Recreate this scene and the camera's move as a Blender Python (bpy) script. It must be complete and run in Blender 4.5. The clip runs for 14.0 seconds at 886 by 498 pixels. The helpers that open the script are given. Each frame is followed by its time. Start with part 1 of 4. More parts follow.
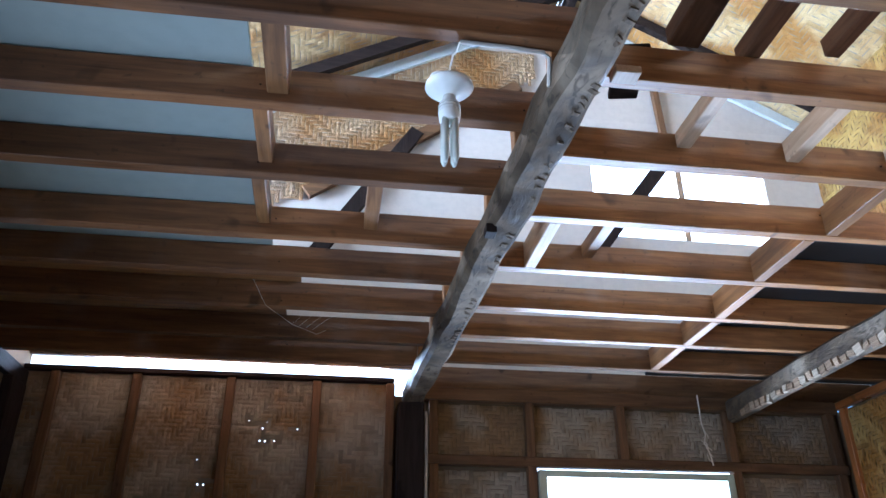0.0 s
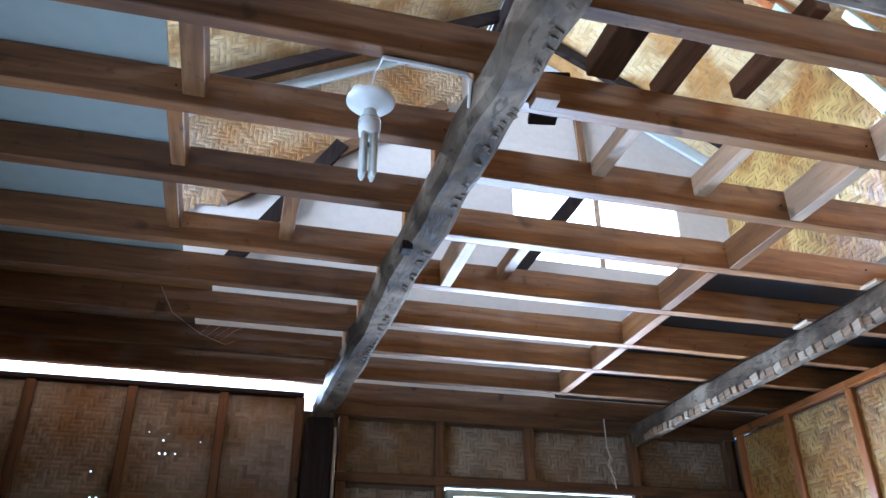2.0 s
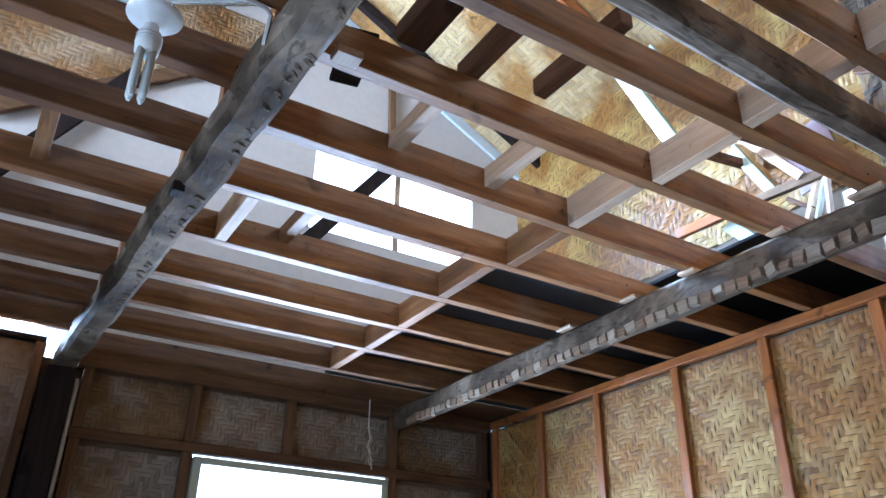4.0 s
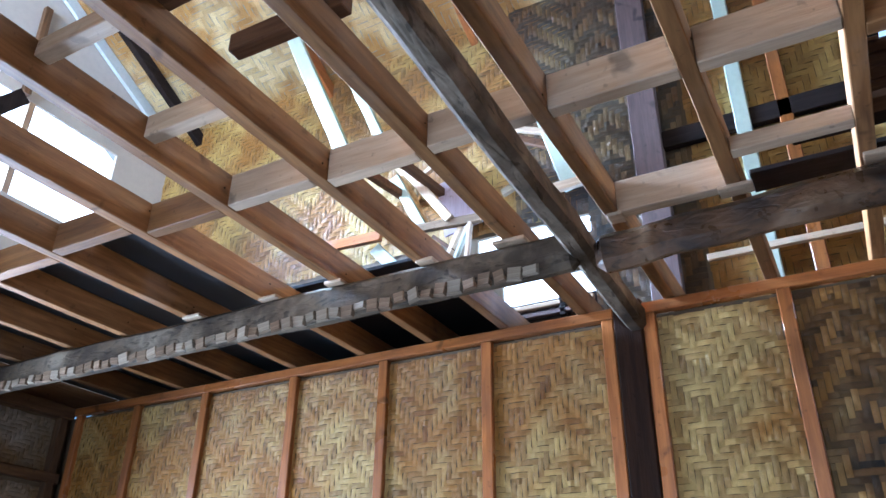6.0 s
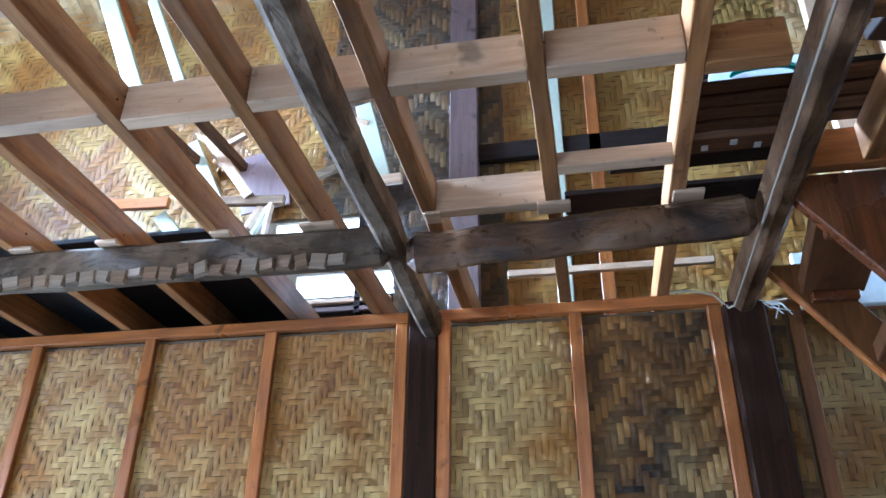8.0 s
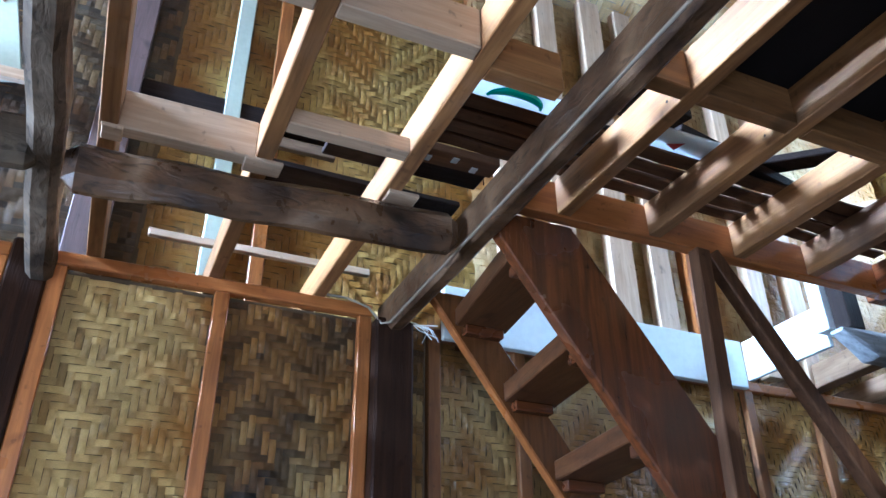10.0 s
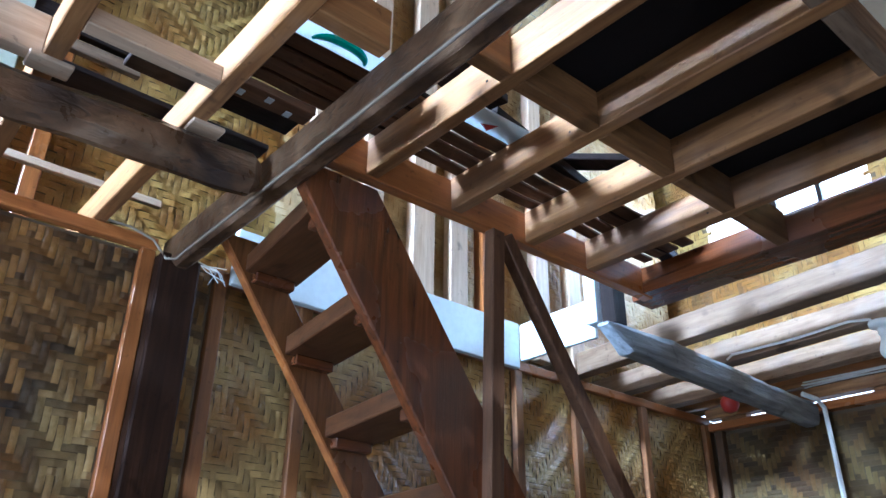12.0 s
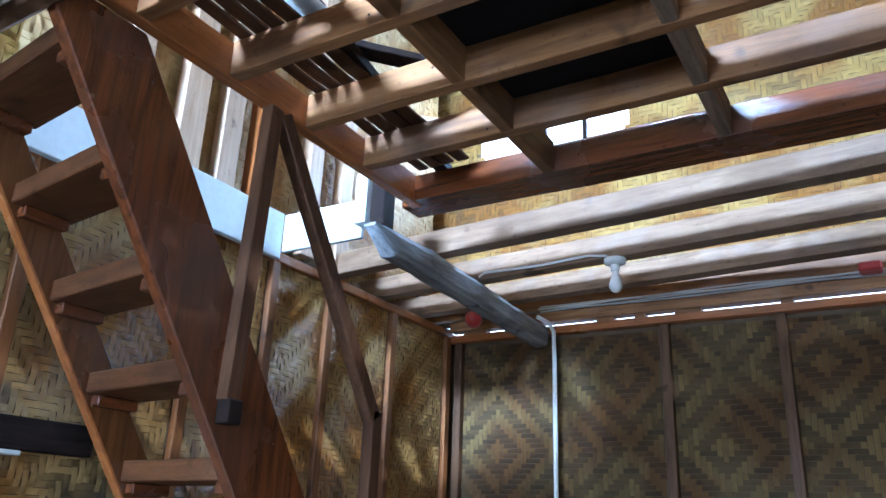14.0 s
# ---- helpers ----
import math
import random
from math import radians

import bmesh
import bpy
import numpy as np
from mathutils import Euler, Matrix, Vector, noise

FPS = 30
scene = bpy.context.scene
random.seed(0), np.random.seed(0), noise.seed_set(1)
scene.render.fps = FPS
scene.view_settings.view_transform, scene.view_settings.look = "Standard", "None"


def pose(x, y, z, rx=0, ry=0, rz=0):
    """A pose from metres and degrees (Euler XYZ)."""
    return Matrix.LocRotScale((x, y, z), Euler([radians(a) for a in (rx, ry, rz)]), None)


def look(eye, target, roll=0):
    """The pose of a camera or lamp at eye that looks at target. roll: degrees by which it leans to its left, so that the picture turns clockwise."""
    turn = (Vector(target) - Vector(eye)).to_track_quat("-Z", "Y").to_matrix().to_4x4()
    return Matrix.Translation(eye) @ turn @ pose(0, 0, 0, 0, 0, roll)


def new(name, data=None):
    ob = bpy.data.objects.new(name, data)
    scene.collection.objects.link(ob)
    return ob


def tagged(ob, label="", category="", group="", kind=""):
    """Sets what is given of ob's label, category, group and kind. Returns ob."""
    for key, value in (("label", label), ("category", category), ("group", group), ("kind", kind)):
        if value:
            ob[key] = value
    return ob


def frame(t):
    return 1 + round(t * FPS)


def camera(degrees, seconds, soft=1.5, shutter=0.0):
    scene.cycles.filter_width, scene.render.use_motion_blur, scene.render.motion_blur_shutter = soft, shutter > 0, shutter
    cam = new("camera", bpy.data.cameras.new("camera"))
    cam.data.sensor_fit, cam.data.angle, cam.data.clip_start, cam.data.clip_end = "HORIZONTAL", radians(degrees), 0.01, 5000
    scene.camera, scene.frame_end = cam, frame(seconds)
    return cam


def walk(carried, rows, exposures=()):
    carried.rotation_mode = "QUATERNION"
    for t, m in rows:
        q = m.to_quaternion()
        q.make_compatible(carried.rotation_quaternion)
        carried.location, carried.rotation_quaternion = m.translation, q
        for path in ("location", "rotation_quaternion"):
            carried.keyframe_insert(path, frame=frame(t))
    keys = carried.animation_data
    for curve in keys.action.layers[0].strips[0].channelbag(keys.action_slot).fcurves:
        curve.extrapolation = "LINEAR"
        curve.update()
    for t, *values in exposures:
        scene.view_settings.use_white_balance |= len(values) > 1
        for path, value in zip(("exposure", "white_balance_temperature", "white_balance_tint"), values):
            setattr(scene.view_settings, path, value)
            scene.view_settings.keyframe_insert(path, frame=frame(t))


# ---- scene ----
cam = camera(59.7, 14.0)
PATH = [
    (0, (0.149, 0.053, 1.474), (0.409, 1.819, 2.377), -0.2),
    (0.5, (0.147, 0.055, 1.479), (0.42, 1.815, 2.39), -0.2),
    (1, (0.155, 0.046, 1.48), (0.445, 1.798, 2.4), -0.2),
    (1.5, (0.168, 0.039, 1.475), (0.52, 1.772, 2.409), -0.2),
    (2, (0.175, 0.055, 1.478), (0.626, 1.762, 2.418), -0.3),
    (2.2, (0.183, 0.07, 1.486), (0.662, 1.768, 2.427), 0.0),
    (4.3, (0.297, 0.131, 1.492), (1.321, 1.602, 2.379), 1.6),
    (4.5, (0.309, 0.131, 1.497), (1.396, 1.557, 2.382), 2.1),
    (5, (0.334, 0.169, 1.491), (1.567, 1.459, 2.395), 2.8),
    (5.5, (0.34, 0.251, 1.507), (1.785, 1.282, 2.428), 1.1),
    (6, (0.354, 0.293, 1.512), (1.902, 1.152, 2.442), 0.7),
    (6.5, (0.367, 0.33, 1.509), (1.988, 1.03, 2.45), 0.4),
    (7, (0.376, 0.347, 1.512), (2.041, 0.926, 2.457), 0.7),
    (7.2, (0.394, 0.353, 1.516), (2.07, 0.901, 2.459), 0.8),
    (9.5, (0.724, 0.667, 1.605), (2.422, 0.244, 2.574), -0.1),
    (10, (0.795, 0.735, 1.587), (2.39, 0.018, 2.558), -0.4),
    (10.5, (0.806, 0.74, 1.594), (2.334, -0.126, 2.55), -0.4),
    (11, (0.806, 0.747, 1.591), (2.271, -0.229, 2.539), -0.7),
    (11.5, (0.812, 0.728, 1.593), (2.229, -0.338, 2.518), -0.2),
    (12, (0.81, 0.705, 1.582), (2.176, -0.455, 2.47), 0.7),
    (12.5, (0.822, 0.69, 1.576), (2.131, -0.574, 2.406), 1.4),
    (13, (0.836, 0.664, 1.576), (2.038, -0.734, 2.349), 2.0),
    (13.5, (0.855, 0.651, 1.562), (1.941, -0.863, 2.288), 2.4),
    (14, (0.862, 0.639, 1.556), (1.836, -0.968, 2.24), 2.3),
]
EXPOSURES = [(0.0, 0.72, 4620, 10), (2.2, 0.70, 4650, 10), (4.3, 0.38, 4670, 10), (5.0, 0.38, 4680, 10), (7.0, 0.45, 4720, 10), (10.0, 0.46, 4700, 10), (14.0, 0.42, 4700, 10)]
walk(cam, [(t, look(eye, target, roll)) for t, eye, target, roll in PATH], EXPOSURES)

# plan of the house, in metres
EAST, WEST, NORTH, SOUTH = 3.25, -1.53, 4.39, -3.45
JB, JT = 2.783, 2.90            # underside and top of the floor joists
TOP = 2.78                      # top of the wall frames

# ---------------------------------------------------------------- light
world = bpy.data.worlds.new("sky")
scene.world = world
world.use_nodes = True
wn = world.node_tree.nodes
sky = wn.new("ShaderNodeTexSky")
sky.sky_type, sky.sun_disc = "NISHITA", False
sky.sun_elevation, sky.sun_rotation = radians(17), radians(291)
wn["Background"].inputs["Strength"].default_value = 0.12
world.node_tree.links.new(sky.outputs[0], wn["Background"].inputs["Color"])

sun = new("sun", bpy.data.lights.new("sun", "SUN"))
sun.data.energy, sun.data.angle, sun.data.color = 1.6, radians(0.8), (1.0, 0.95, 0.87)
sun.matrix_world = look((-9, 3.5, 3.0), (0, 0, 0))


def daylight(name, eye, target, w, h, watts, colour=(0.9, 0.96, 1.0)):
    lamp = new(name, bpy.data.lights.new(name, "AREA"))
    lamp.data.shape, lamp.data.size, lamp.data.size_y = "RECTANGLE", w, h
    lamp.data.energy, lamp.data.color = watts, colour
    lamp.matrix_world = look(eye, target)
    return lamp


COOL = (0.74, 0.89, 1.0)
daylight("daylight_north_window", (1.925, NORTH + 0.16, 1.75), (1.925, 0, 1.75), 1.08, 1.1, 92, (0.88, 0.95, 1.0)).data.spread = radians(130)
daylight("daylight_north_gap", (-0.36, NORTH + 0.12, 2.868), (-0.36, 0, 2.868), 1.6, 0.06, 55, (0.86, 0.93, 1.0))
daylight("daylight_upper_north", (2.45, 4.66, 4.29), (2.2, -1.5, 2.8), 1.3, 0.56, 280, (0.76, 0.88, 1.0)).data.spread = radians(62)
daylight("daylight_upper_south", (2.6, -3.72, 4.0), (2.6, 0, 3.6), 1.2, 0.34, 95, COOL)
daylight("daylight_eave", (3.72, 1.58, 3.27), (0, 1.58, 3.0), 0.6, 0.44, 8, COOL)
# Two fill lamps at unseen, made-up west openings brighten the walls and roof.
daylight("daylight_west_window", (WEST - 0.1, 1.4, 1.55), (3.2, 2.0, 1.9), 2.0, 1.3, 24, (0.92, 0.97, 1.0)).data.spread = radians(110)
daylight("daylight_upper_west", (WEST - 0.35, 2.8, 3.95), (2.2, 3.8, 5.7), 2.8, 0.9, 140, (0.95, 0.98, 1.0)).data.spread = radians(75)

# ---------------------------------------------------------------- materials
def graph(name):
    m = bpy.data.materials.new(name)
    m.use_nodes = True
    n, l = m.node_tree.nodes, m.node_tree.links
    return m, n, l, n["Principled BSDF"]


def mixed(n, l, kind, a, b, fac):
    """A colour mix; a, b and fac are sockets or values."""
    node = n.new("ShaderNodeMix")
    node.data_type, node.blend_type = "RGBA", kind
    for socket, value in ((node.inputs[0], fac), (node.inputs[6], a), (node.inputs[7], b)):
        if isinstance(value, bpy.types.NodeSocket):
            l.new(value, socket)
        elif isinstance(value, tuple):
            socket.default_value = (*value, 1)
        else:
            socket.default_value = value
    return node.outputs[2]


def noise_at(n, l, scale, detail=4, stretch=(1, 1, 1), source="Object", distort=0.0):
    co, mp, tx = n.new("ShaderNodeNewGeometry" if source == "Position" else "ShaderNodeTexCoord"), n.new("ShaderNodeMapping"), n.new("ShaderNodeTexNoise")
    mp.inputs["Scale"].default_value = stretch
    tx.inputs["Scale"].default_value, tx.inputs["Detail"].default_value = scale, detail
    tx.inputs["Distortion"].default_value = distort
    l.new(co.outputs[source], mp.inputs[0])
    l.new(mp.outputs[0], tx.inputs["Vector"])
    return tx.outputs["Fac"]


def ramp(n, l, fac, *stops):
    r = n.new("ShaderNodeValToRGB")
    e = r.color_ramp.elements
    while len(e) < len(stops):
        e.new(0.5)
    for k, (at, c) in zip(e, stops):
        k.position, k.color = at, (*c, 1) if isinstance(c, tuple) else (c, c, c, 1)
    l.new(fac, r.inputs[0])
    return r.outputs[0]


def bumped(n, l, p, height, strength, distance=0.01):
    b = n.new("ShaderNodeBump")
    b.inputs["Strength"].default_value, b.inputs["Distance"].default_value = strength, distance
    l.new(height, b.inputs["Height"])
    l.new(b.outputs[0], p.inputs["Normal"])


def varied(n, l, colour, spread):
    """Lightness that differs from piece to piece."""
    info, mr, hsv = n.new("ShaderNodeObjectInfo"), n.new("ShaderNodeMapRange"), n.new("ShaderNodeHueSaturation")
    mr.inputs["To Min"].default_value, mr.inputs["To Max"].default_value = 1 - spread, 1 + spread
    l.new(info.outputs["Random"], mr.inputs["Value"])
    l.new(mr.outputs[0], hsv.inputs["Value"])
    l.new(colour, hsv.inputs["Color"])
    return hsv.outputs[0]


def wood(name, light, dark, axis, rough=0.55, spread=0.18, stain=(0.05, 0.03, 0.02), stained=0.5, relief=0.25, shine=0.4, dusty=0.0):
    m, n, l, p = graph(name)
    p.inputs["Specular IOR Level"].default_value = shine
    stretch = [14, 14, 14]
    stretch[axis] = 1.1
    grain = noise_at(n, l, 3.0, 8, stretch, distort=0.6)
    fine = noise_at(n, l, 12.0, 4, stretch)
    blotch = noise_at(n, l, 2.3, 5)
    c = ramp(n, l, grain, (0.2, dark), (0.72, light))
    c = mixed(n, l, "MULTIPLY", c, ramp(n, l, fine, (0.3, 0.75), (0.6, 1.0)), 0.5)
    c = mixed(n, l, "MULTIPLY", c, ramp(n, l, noise_at(n, l, 38.0, 2), (0.26, 0.45), (0.34, 1.0)), 0.6)
    c = mixed(n, l, "MULTIPLY", c, ramp(n, l, noise_at(n, l, 7.0, 2, distort=0.4), (0.26, 0.30), (0.33, 1.0)), 0.8)
    # Pale patches: dust, and whitish daylight on the wood put into the colour.
    c = mixed(n, l, "MIX", c, tuple(0.5 * q + 0.14 for q in light), ramp(n, l, noise_at(n, l, 4.1, 6), (0.56, 0.0), (0.74, dusty)))
    c = mixed(n, l, "MIX", c, stain, ramp(n, l, blotch, (0.52, 0.0), (0.8, stained)))
    l.new(varied(n, l, c, spread), p.inputs["Base Color"])
    l.new(ramp(n, l, blotch, (0.3, rough - 0.12), (0.7, min(1, rough + 0.15))), p.inputs["Roughness"])
    bumped(n, l, p, fine, relief, 0.004)
    return m


def woods(name, *args, **kw):
    return [wood(name + "_" + s, *args[:2], i, *args[2:], **kw) for i, s in enumerate(("eastward", "northward", "upright"))]


JOIST = woods("joist_wood", (0.31, 0.152, 0.052), (0.105, 0.044, 0.015), 0.5, spread=0.28, stained=0.8, shine=0.3, dusty=0.32)
WESTJOIST = wood("dark_joist_wood", (0.22, 0.10, 0.036), (0.07, 0.028, 0.010), 0, 0.5, spread=0.3, stained=0.85, shine=0.3, dusty=0.3)
# Joist wood made paler to carry the north daylight falling on it.
DAYLITJOIST = wood("daylit_joist_wood", (0.30, 0.20, 0.12), (0.15, 0.09, 0.05), 0, 0.6, stained=0.6, dusty=0.4, shine=0.2)
PALE = woods("fresh_lumber", (0.53, 0.39, 0.26), (0.36, 0.235, 0.135), stained=0.35, dusty=0.4)
FRAME = woods("varnished_frame_wood", (0.40, 0.145, 0.034), (0.18, 0.058, 0.014), 0.34, stained=0.5, spread=0.25)
FRAMEBROWN = wood("brown_frame_wood", (0.27, 0.115, 0.035), (0.115, 0.045, 0.014), 2, 0.4, stained=0.6, spread=0.25)
DARK = woods("dark_old_wood", (0.026, 0.018, 0.015), (0.010, 0.007, 0.006), 0.7, stained=0.5, relief=0.5, shine=0.08)
HEWN = woods("hewn_grey_wood", (0.25, 0.17, 0.105), (0.075, 0.05, 0.033), 0.9, stained=0.4, relief=0.9, shine=0.08)
STAIR = woods("stair_red_wood", (0.17, 0.050, 0.013), (0.036, 0.011, 0.004), 0.22, stained=0.9, shine=0.8)
TREAD = woods("stair_tread_wood", (0.15, 0.062, 0.022), (0.05, 0.02, 0.008), 0.4, stained=0.6, shine=0.3)
FRAMEDARK = woods("dark_brown_frame", (0.15, 0.08, 0.036), (0.06, 0.032, 0.016), 0.6, stained=0.5, shine=0.2)
POSTWOOD = woods("brown_black_post_wood", (0.032, 0.014, 0.007), (0.010, 0.005, 0.003), 0.6, stained=0.3, relief=0.4, shine=0.06)
SLAT = woods("dark_brown_slat_wood", (0.14, 0.068, 0.032), (0.055, 0.026, 0.013), 0.6, stained=0.5, shine=0.15)
TORN = woods("torn_pale_wood", (0.30, 0.24, 0.17), (0.15, 0.11, 0.075), 0.9, stained=0.3, relief=0.8, shine=0.1)
PURPLE = woods("purplish_board", (0.115, 0.07, 0.06), (0.06, 0.038, 0.034), 0.7)


def bark(name, light, mid, dark, rough=0.75, shine=0.15, axis=0):
    """Old round timber: patches of grey, brown and near black, short checks along the grain."""
    m, n, l, p = graph(name)
    p.inputs["Specular IOR Level"].default_value = shine
    stretch = [5, 5, 5]
    stretch[axis] = 1.6
    large, small, check = noise_at(n, l, 3.2, 6, distort=0.8), noise_at(n, l, 17.0, 5, distort=0.5), noise_at(n, l, 7.0, 4, stretch, distort=1.2)
    c = ramp(n, l, large, (0.36, dark), (0.5, mid), (0.66, light))
    c = mixed(n, l, "MULTIPLY", c, ramp(n, l, small, (0.36, 0.5), (0.6, 1.0)), 0.8)
    c = mixed(n, l, "MULTIPLY", c, ramp(n, l, check, (0.34, 0.25), (0.42, 1.0)), 0.7)
    l.new(varied(n, l, c, 0.1), p.inputs["Base Color"])
    l.new(ramp(n, l, small, (0.35, rough - 0.15), (0.7, min(1.0, rough + 0.15))), p.inputs["Roughness"])
    bumped(n, l, p, check, 0.6, 0.008)
    return m


LOGBARK = bark("mottled_log", (0.30, 0.24, 0.175), (0.165, 0.122, 0.082), (0.065, 0.047, 0.033))
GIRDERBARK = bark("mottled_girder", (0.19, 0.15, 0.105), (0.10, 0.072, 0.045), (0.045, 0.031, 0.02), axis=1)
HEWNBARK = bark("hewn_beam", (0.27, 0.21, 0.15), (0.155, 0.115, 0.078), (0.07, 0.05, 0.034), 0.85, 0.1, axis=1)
OILBARK = bark("oiled_log", (0.26, 0.17, 0.10), (0.125, 0.064, 0.028), (0.034, 0.018, 0.010), 0.4, 0.55, axis=1)
BROWNBEAM = bark("dark_brown_beam", (0.21, 0.125, 0.065), (0.085, 0.044, 0.020), (0.022, 0.013, 0.009), 0.5, 0.3)


def painted(name, colour, rough=0.6, dirt=(0.25, 0.22, 0.17), much=0.35, scale=3.0, shine=0.5):
    m, n, l, p = graph(name)
    p.inputs["Specular IOR Level"].default_value = shine
    a, b = noise_at(n, l, scale, 6), noise_at(n, l, scale * 14, 3)
    c = mixed(n, l, "MIX", colour, dirt, ramp(n, l, a, (0.45, 0.0), (0.85, much)))
    c = mixed(n, l, "MULTIPLY", c, ramp(n, l, b, (0.3, 0.88), (0.6, 1.0)), 0.6)
    l.new(varied(n, l, c, 0.04), p.inputs["Base Color"])
    p.inputs["Roughness"].default_value = rough
    bumped(n, l, p, b, 0.12, 0.002)
    return m


STUBMAT = wood("grey_weathered_log", (0.40, 0.42, 0.43), (0.12, 0.125, 0.13), 1, 0.8, stained=0.6, relief=0.9)
STAIRDARK = wood("stair_side_wood", (0.16, 0.062, 0.018), (0.06, 0.022, 0.008), 2, 0.2, shine=0.8)
WHITE = painted("white_board_paint", (0.56, 0.61, 0.61))
PALEGREEN = painted("pale_green_paint", (0.39, 0.42, 0.32))
GREYPLY = painted("grey_blue_plywood", (0.36, 0.41, 0.385), 0.5, (0.22, 0.255, 0.24), 0.3, 1.2)
CREAM = painted("cream_plywood", (0.50, 0.45, 0.39), 0.6, (0.36, 0.29, 0.22), 0.4, 1.5)
NAVYPLY = painted("dark_blue_grey_plywood", (0.045, 0.05, 0.058), 0.6, (0.016, 0.015, 0.016), 0.6, 2, 0.25)
BLACKPLY = painted("black_plywood", (0.012, 0.010, 0.010), 0.8, (0.026, 0.02, 0.016), 0.4, 2, 0.12)
PLASTIC = painted("white_plastic", (0.80, 0.80, 0.76), 0.35, (0.6, 0.55, 0.45), 0.15)
REDPLASTIC = painted("red_plastic", (0.33, 0.025, 0.018), 0.4, (0.2, 0.04, 0.025), 0.2)
TEAL = painted("teal_plastic", (0.02, 0.50, 0.42), 0.3, (0.02, 0.35, 0.3), 0.2)
CEMENT = painted("cement_floor", (0.38, 0.35, 0.31), 0.8, (0.15, 0.13, 0.11), 0.5, 1.5)
ROOFMAT = painted("roof_sheet", (0.25, 0.25, 0.25), 0.6)
EARTH = painted("bare_ground", (0.16, 0.14, 0.09), 0.95, (0.07, 0.09, 0.03), 0.6, 0.4)
CABLE = painted("grey_cable", (0.45, 0.43, 0.39), 0.5)
FILM = painted("thin_white_plastic_film", (0.85, 0.88, 0.88), 0.4, (0.7, 0.7, 0.66), 0.2)
fn, fl = FILM.node_tree.nodes, FILM.node_tree.links
film_out = next(q for q in fn if q.type == "OUTPUT_MATERIAL")
film_mix, film_through = fn.new("ShaderNodeMixShader"), fn.new("ShaderNodeBsdfTranslucent")
film_through.inputs["Color"].default_value = (0.85, 0.9, 0.92, 1)
film_mix.inputs[0].default_value = 0.6
fl.new(film_out.inputs["Surface"].links[0].from_socket, film_mix.inputs[1])
fl.new(film_through.outputs[0], film_mix.inputs[2])
fl.new(film_mix.outputs[0], film_out.inputs["Surface"])
DUSTY = painted("dusty_conduit", (0.30, 0.25, 0.19), 0.85, shine=0.1)
COBWEB = painted("dusty_string", (0.55, 0.50, 0.42), 0.9)


def sawali(name, light, dark, black, mould, gloss=0.38):
    """Split bamboo: each strip has its own tone; long fibres and dark patches."""
    m, n, l, p = graph(name)
    geo = n.new("ShaderNodeNewGeometry")
    info = n.new("ShaderNodeObjectInfo")
    both, own = n.new("ShaderNodeMath"), n.new("ShaderNodeMath")
    both.operation, own.operation = "ADD", "FRACT"
    l.new(geo.outputs["Random Per Island"], both.inputs[0])
    l.new(info.outputs["Random"], both.inputs[1])
    l.new(both.outputs[0], own.inputs[0])
    mid = tuple(0.62 * a + 0.38 * b for a, b in zip(light, dark))
    tone = ramp(n, l, own.outputs[0], (0.0, tuple(0.3 * a + 0.7 * b for a, b in zip(light, dark))), (0.18, mid), (1.0, light))
    fibre = noise_at(n, l, 1.0, 5, (6, 90, 1), "UV")
    patch = noise_at(n, l, 2.6, 6, source="Position")
    speck = noise_at(n, l, 26.0, 3, source="Position")
    c = mixed(n, l, "MULTIPLY", tone, ramp(n, l, fibre, (0.3, 0.55), (0.62, 1.0)), 0.85)
    c = mixed(n, l, "MULTIPLY", c, ramp(n, l, patch, (0.43, (0.60, 0.38, 0.13)), (0.58, (1.0, 1.0, 1.0))), 0.9)
    wet = n.new("ShaderNodeMath")
    wet.operation = "MULTIPLY"
    l.new(ramp(n, l, noise_at(n, l, 1.35, 5, source="Position"), (0.50, 0.0), (0.66, mould)), wet.inputs[0])
    l.new(ramp(n, l, own.outputs[0], (0.25, 1.0), (0.75, 0.25)), wet.inputs[1])
    c = mixed(n, l, "MIX", c, black, wet.outputs[0])
    c = mixed(n, l, "MULTIPLY", c, ramp(n, l, speck, (0.3, 0.6), (0.45, 1.0)), 0.5)
    l.new(c, p.inputs["Base Color"])
    p.inputs["Roughness"].default_value = gloss
    # each strip is rounded across its width
    co, sep, cut, off, sq, height = (n.new("ShaderNode" + q) for q in ("TexCoord", "SeparateXYZ", "Math", "Math", "Math", "Math"))
    cut.operation, off.operation, sq.operation, height.operation = "FRACT", "SUBTRACT", "MULTIPLY", "MULTIPLY_ADD"
    off.inputs[1].default_value = 0.5
    height.inputs[1].default_value = -3.2
    l.new(co.outputs["UV"], sep.inputs[0])
    l.new(sep.outputs["Y"], cut.inputs[0])
    l.new(cut.outputs[0], off.inputs[0])
    l.new(off.outputs[0], sq.inputs[0])
    l.new(off.outputs[0], sq.inputs[1])
    l.new(sq.outputs[0], height.inputs[0])
    l.new(fibre, height.inputs[2])
    bumped(n, l, p, height.outputs[0], 0.7, 0.004)
    return m


BAMBOO = sawali("split_bamboo", (0.66, 0.45, 0.15), (0.25, 0.12, 0.025), (0.04, 0.03, 0.02), 0.6, 0.34)
BAMBOO_WEFT = sawali("mouldy_dark_split_bamboo", (0.36, 0.24, 0.09), (0.06, 0.04, 0.018), (0.010, 0.009, 0.008), 1.0, 0.36)
BAMBOO_MOULD = sawali("mouldy_split_bamboo", (0.58, 0.40, 0.145), (0.13, 0.078, 0.024), (0.018, 0.015, 0.011), 1.0, 0.36)
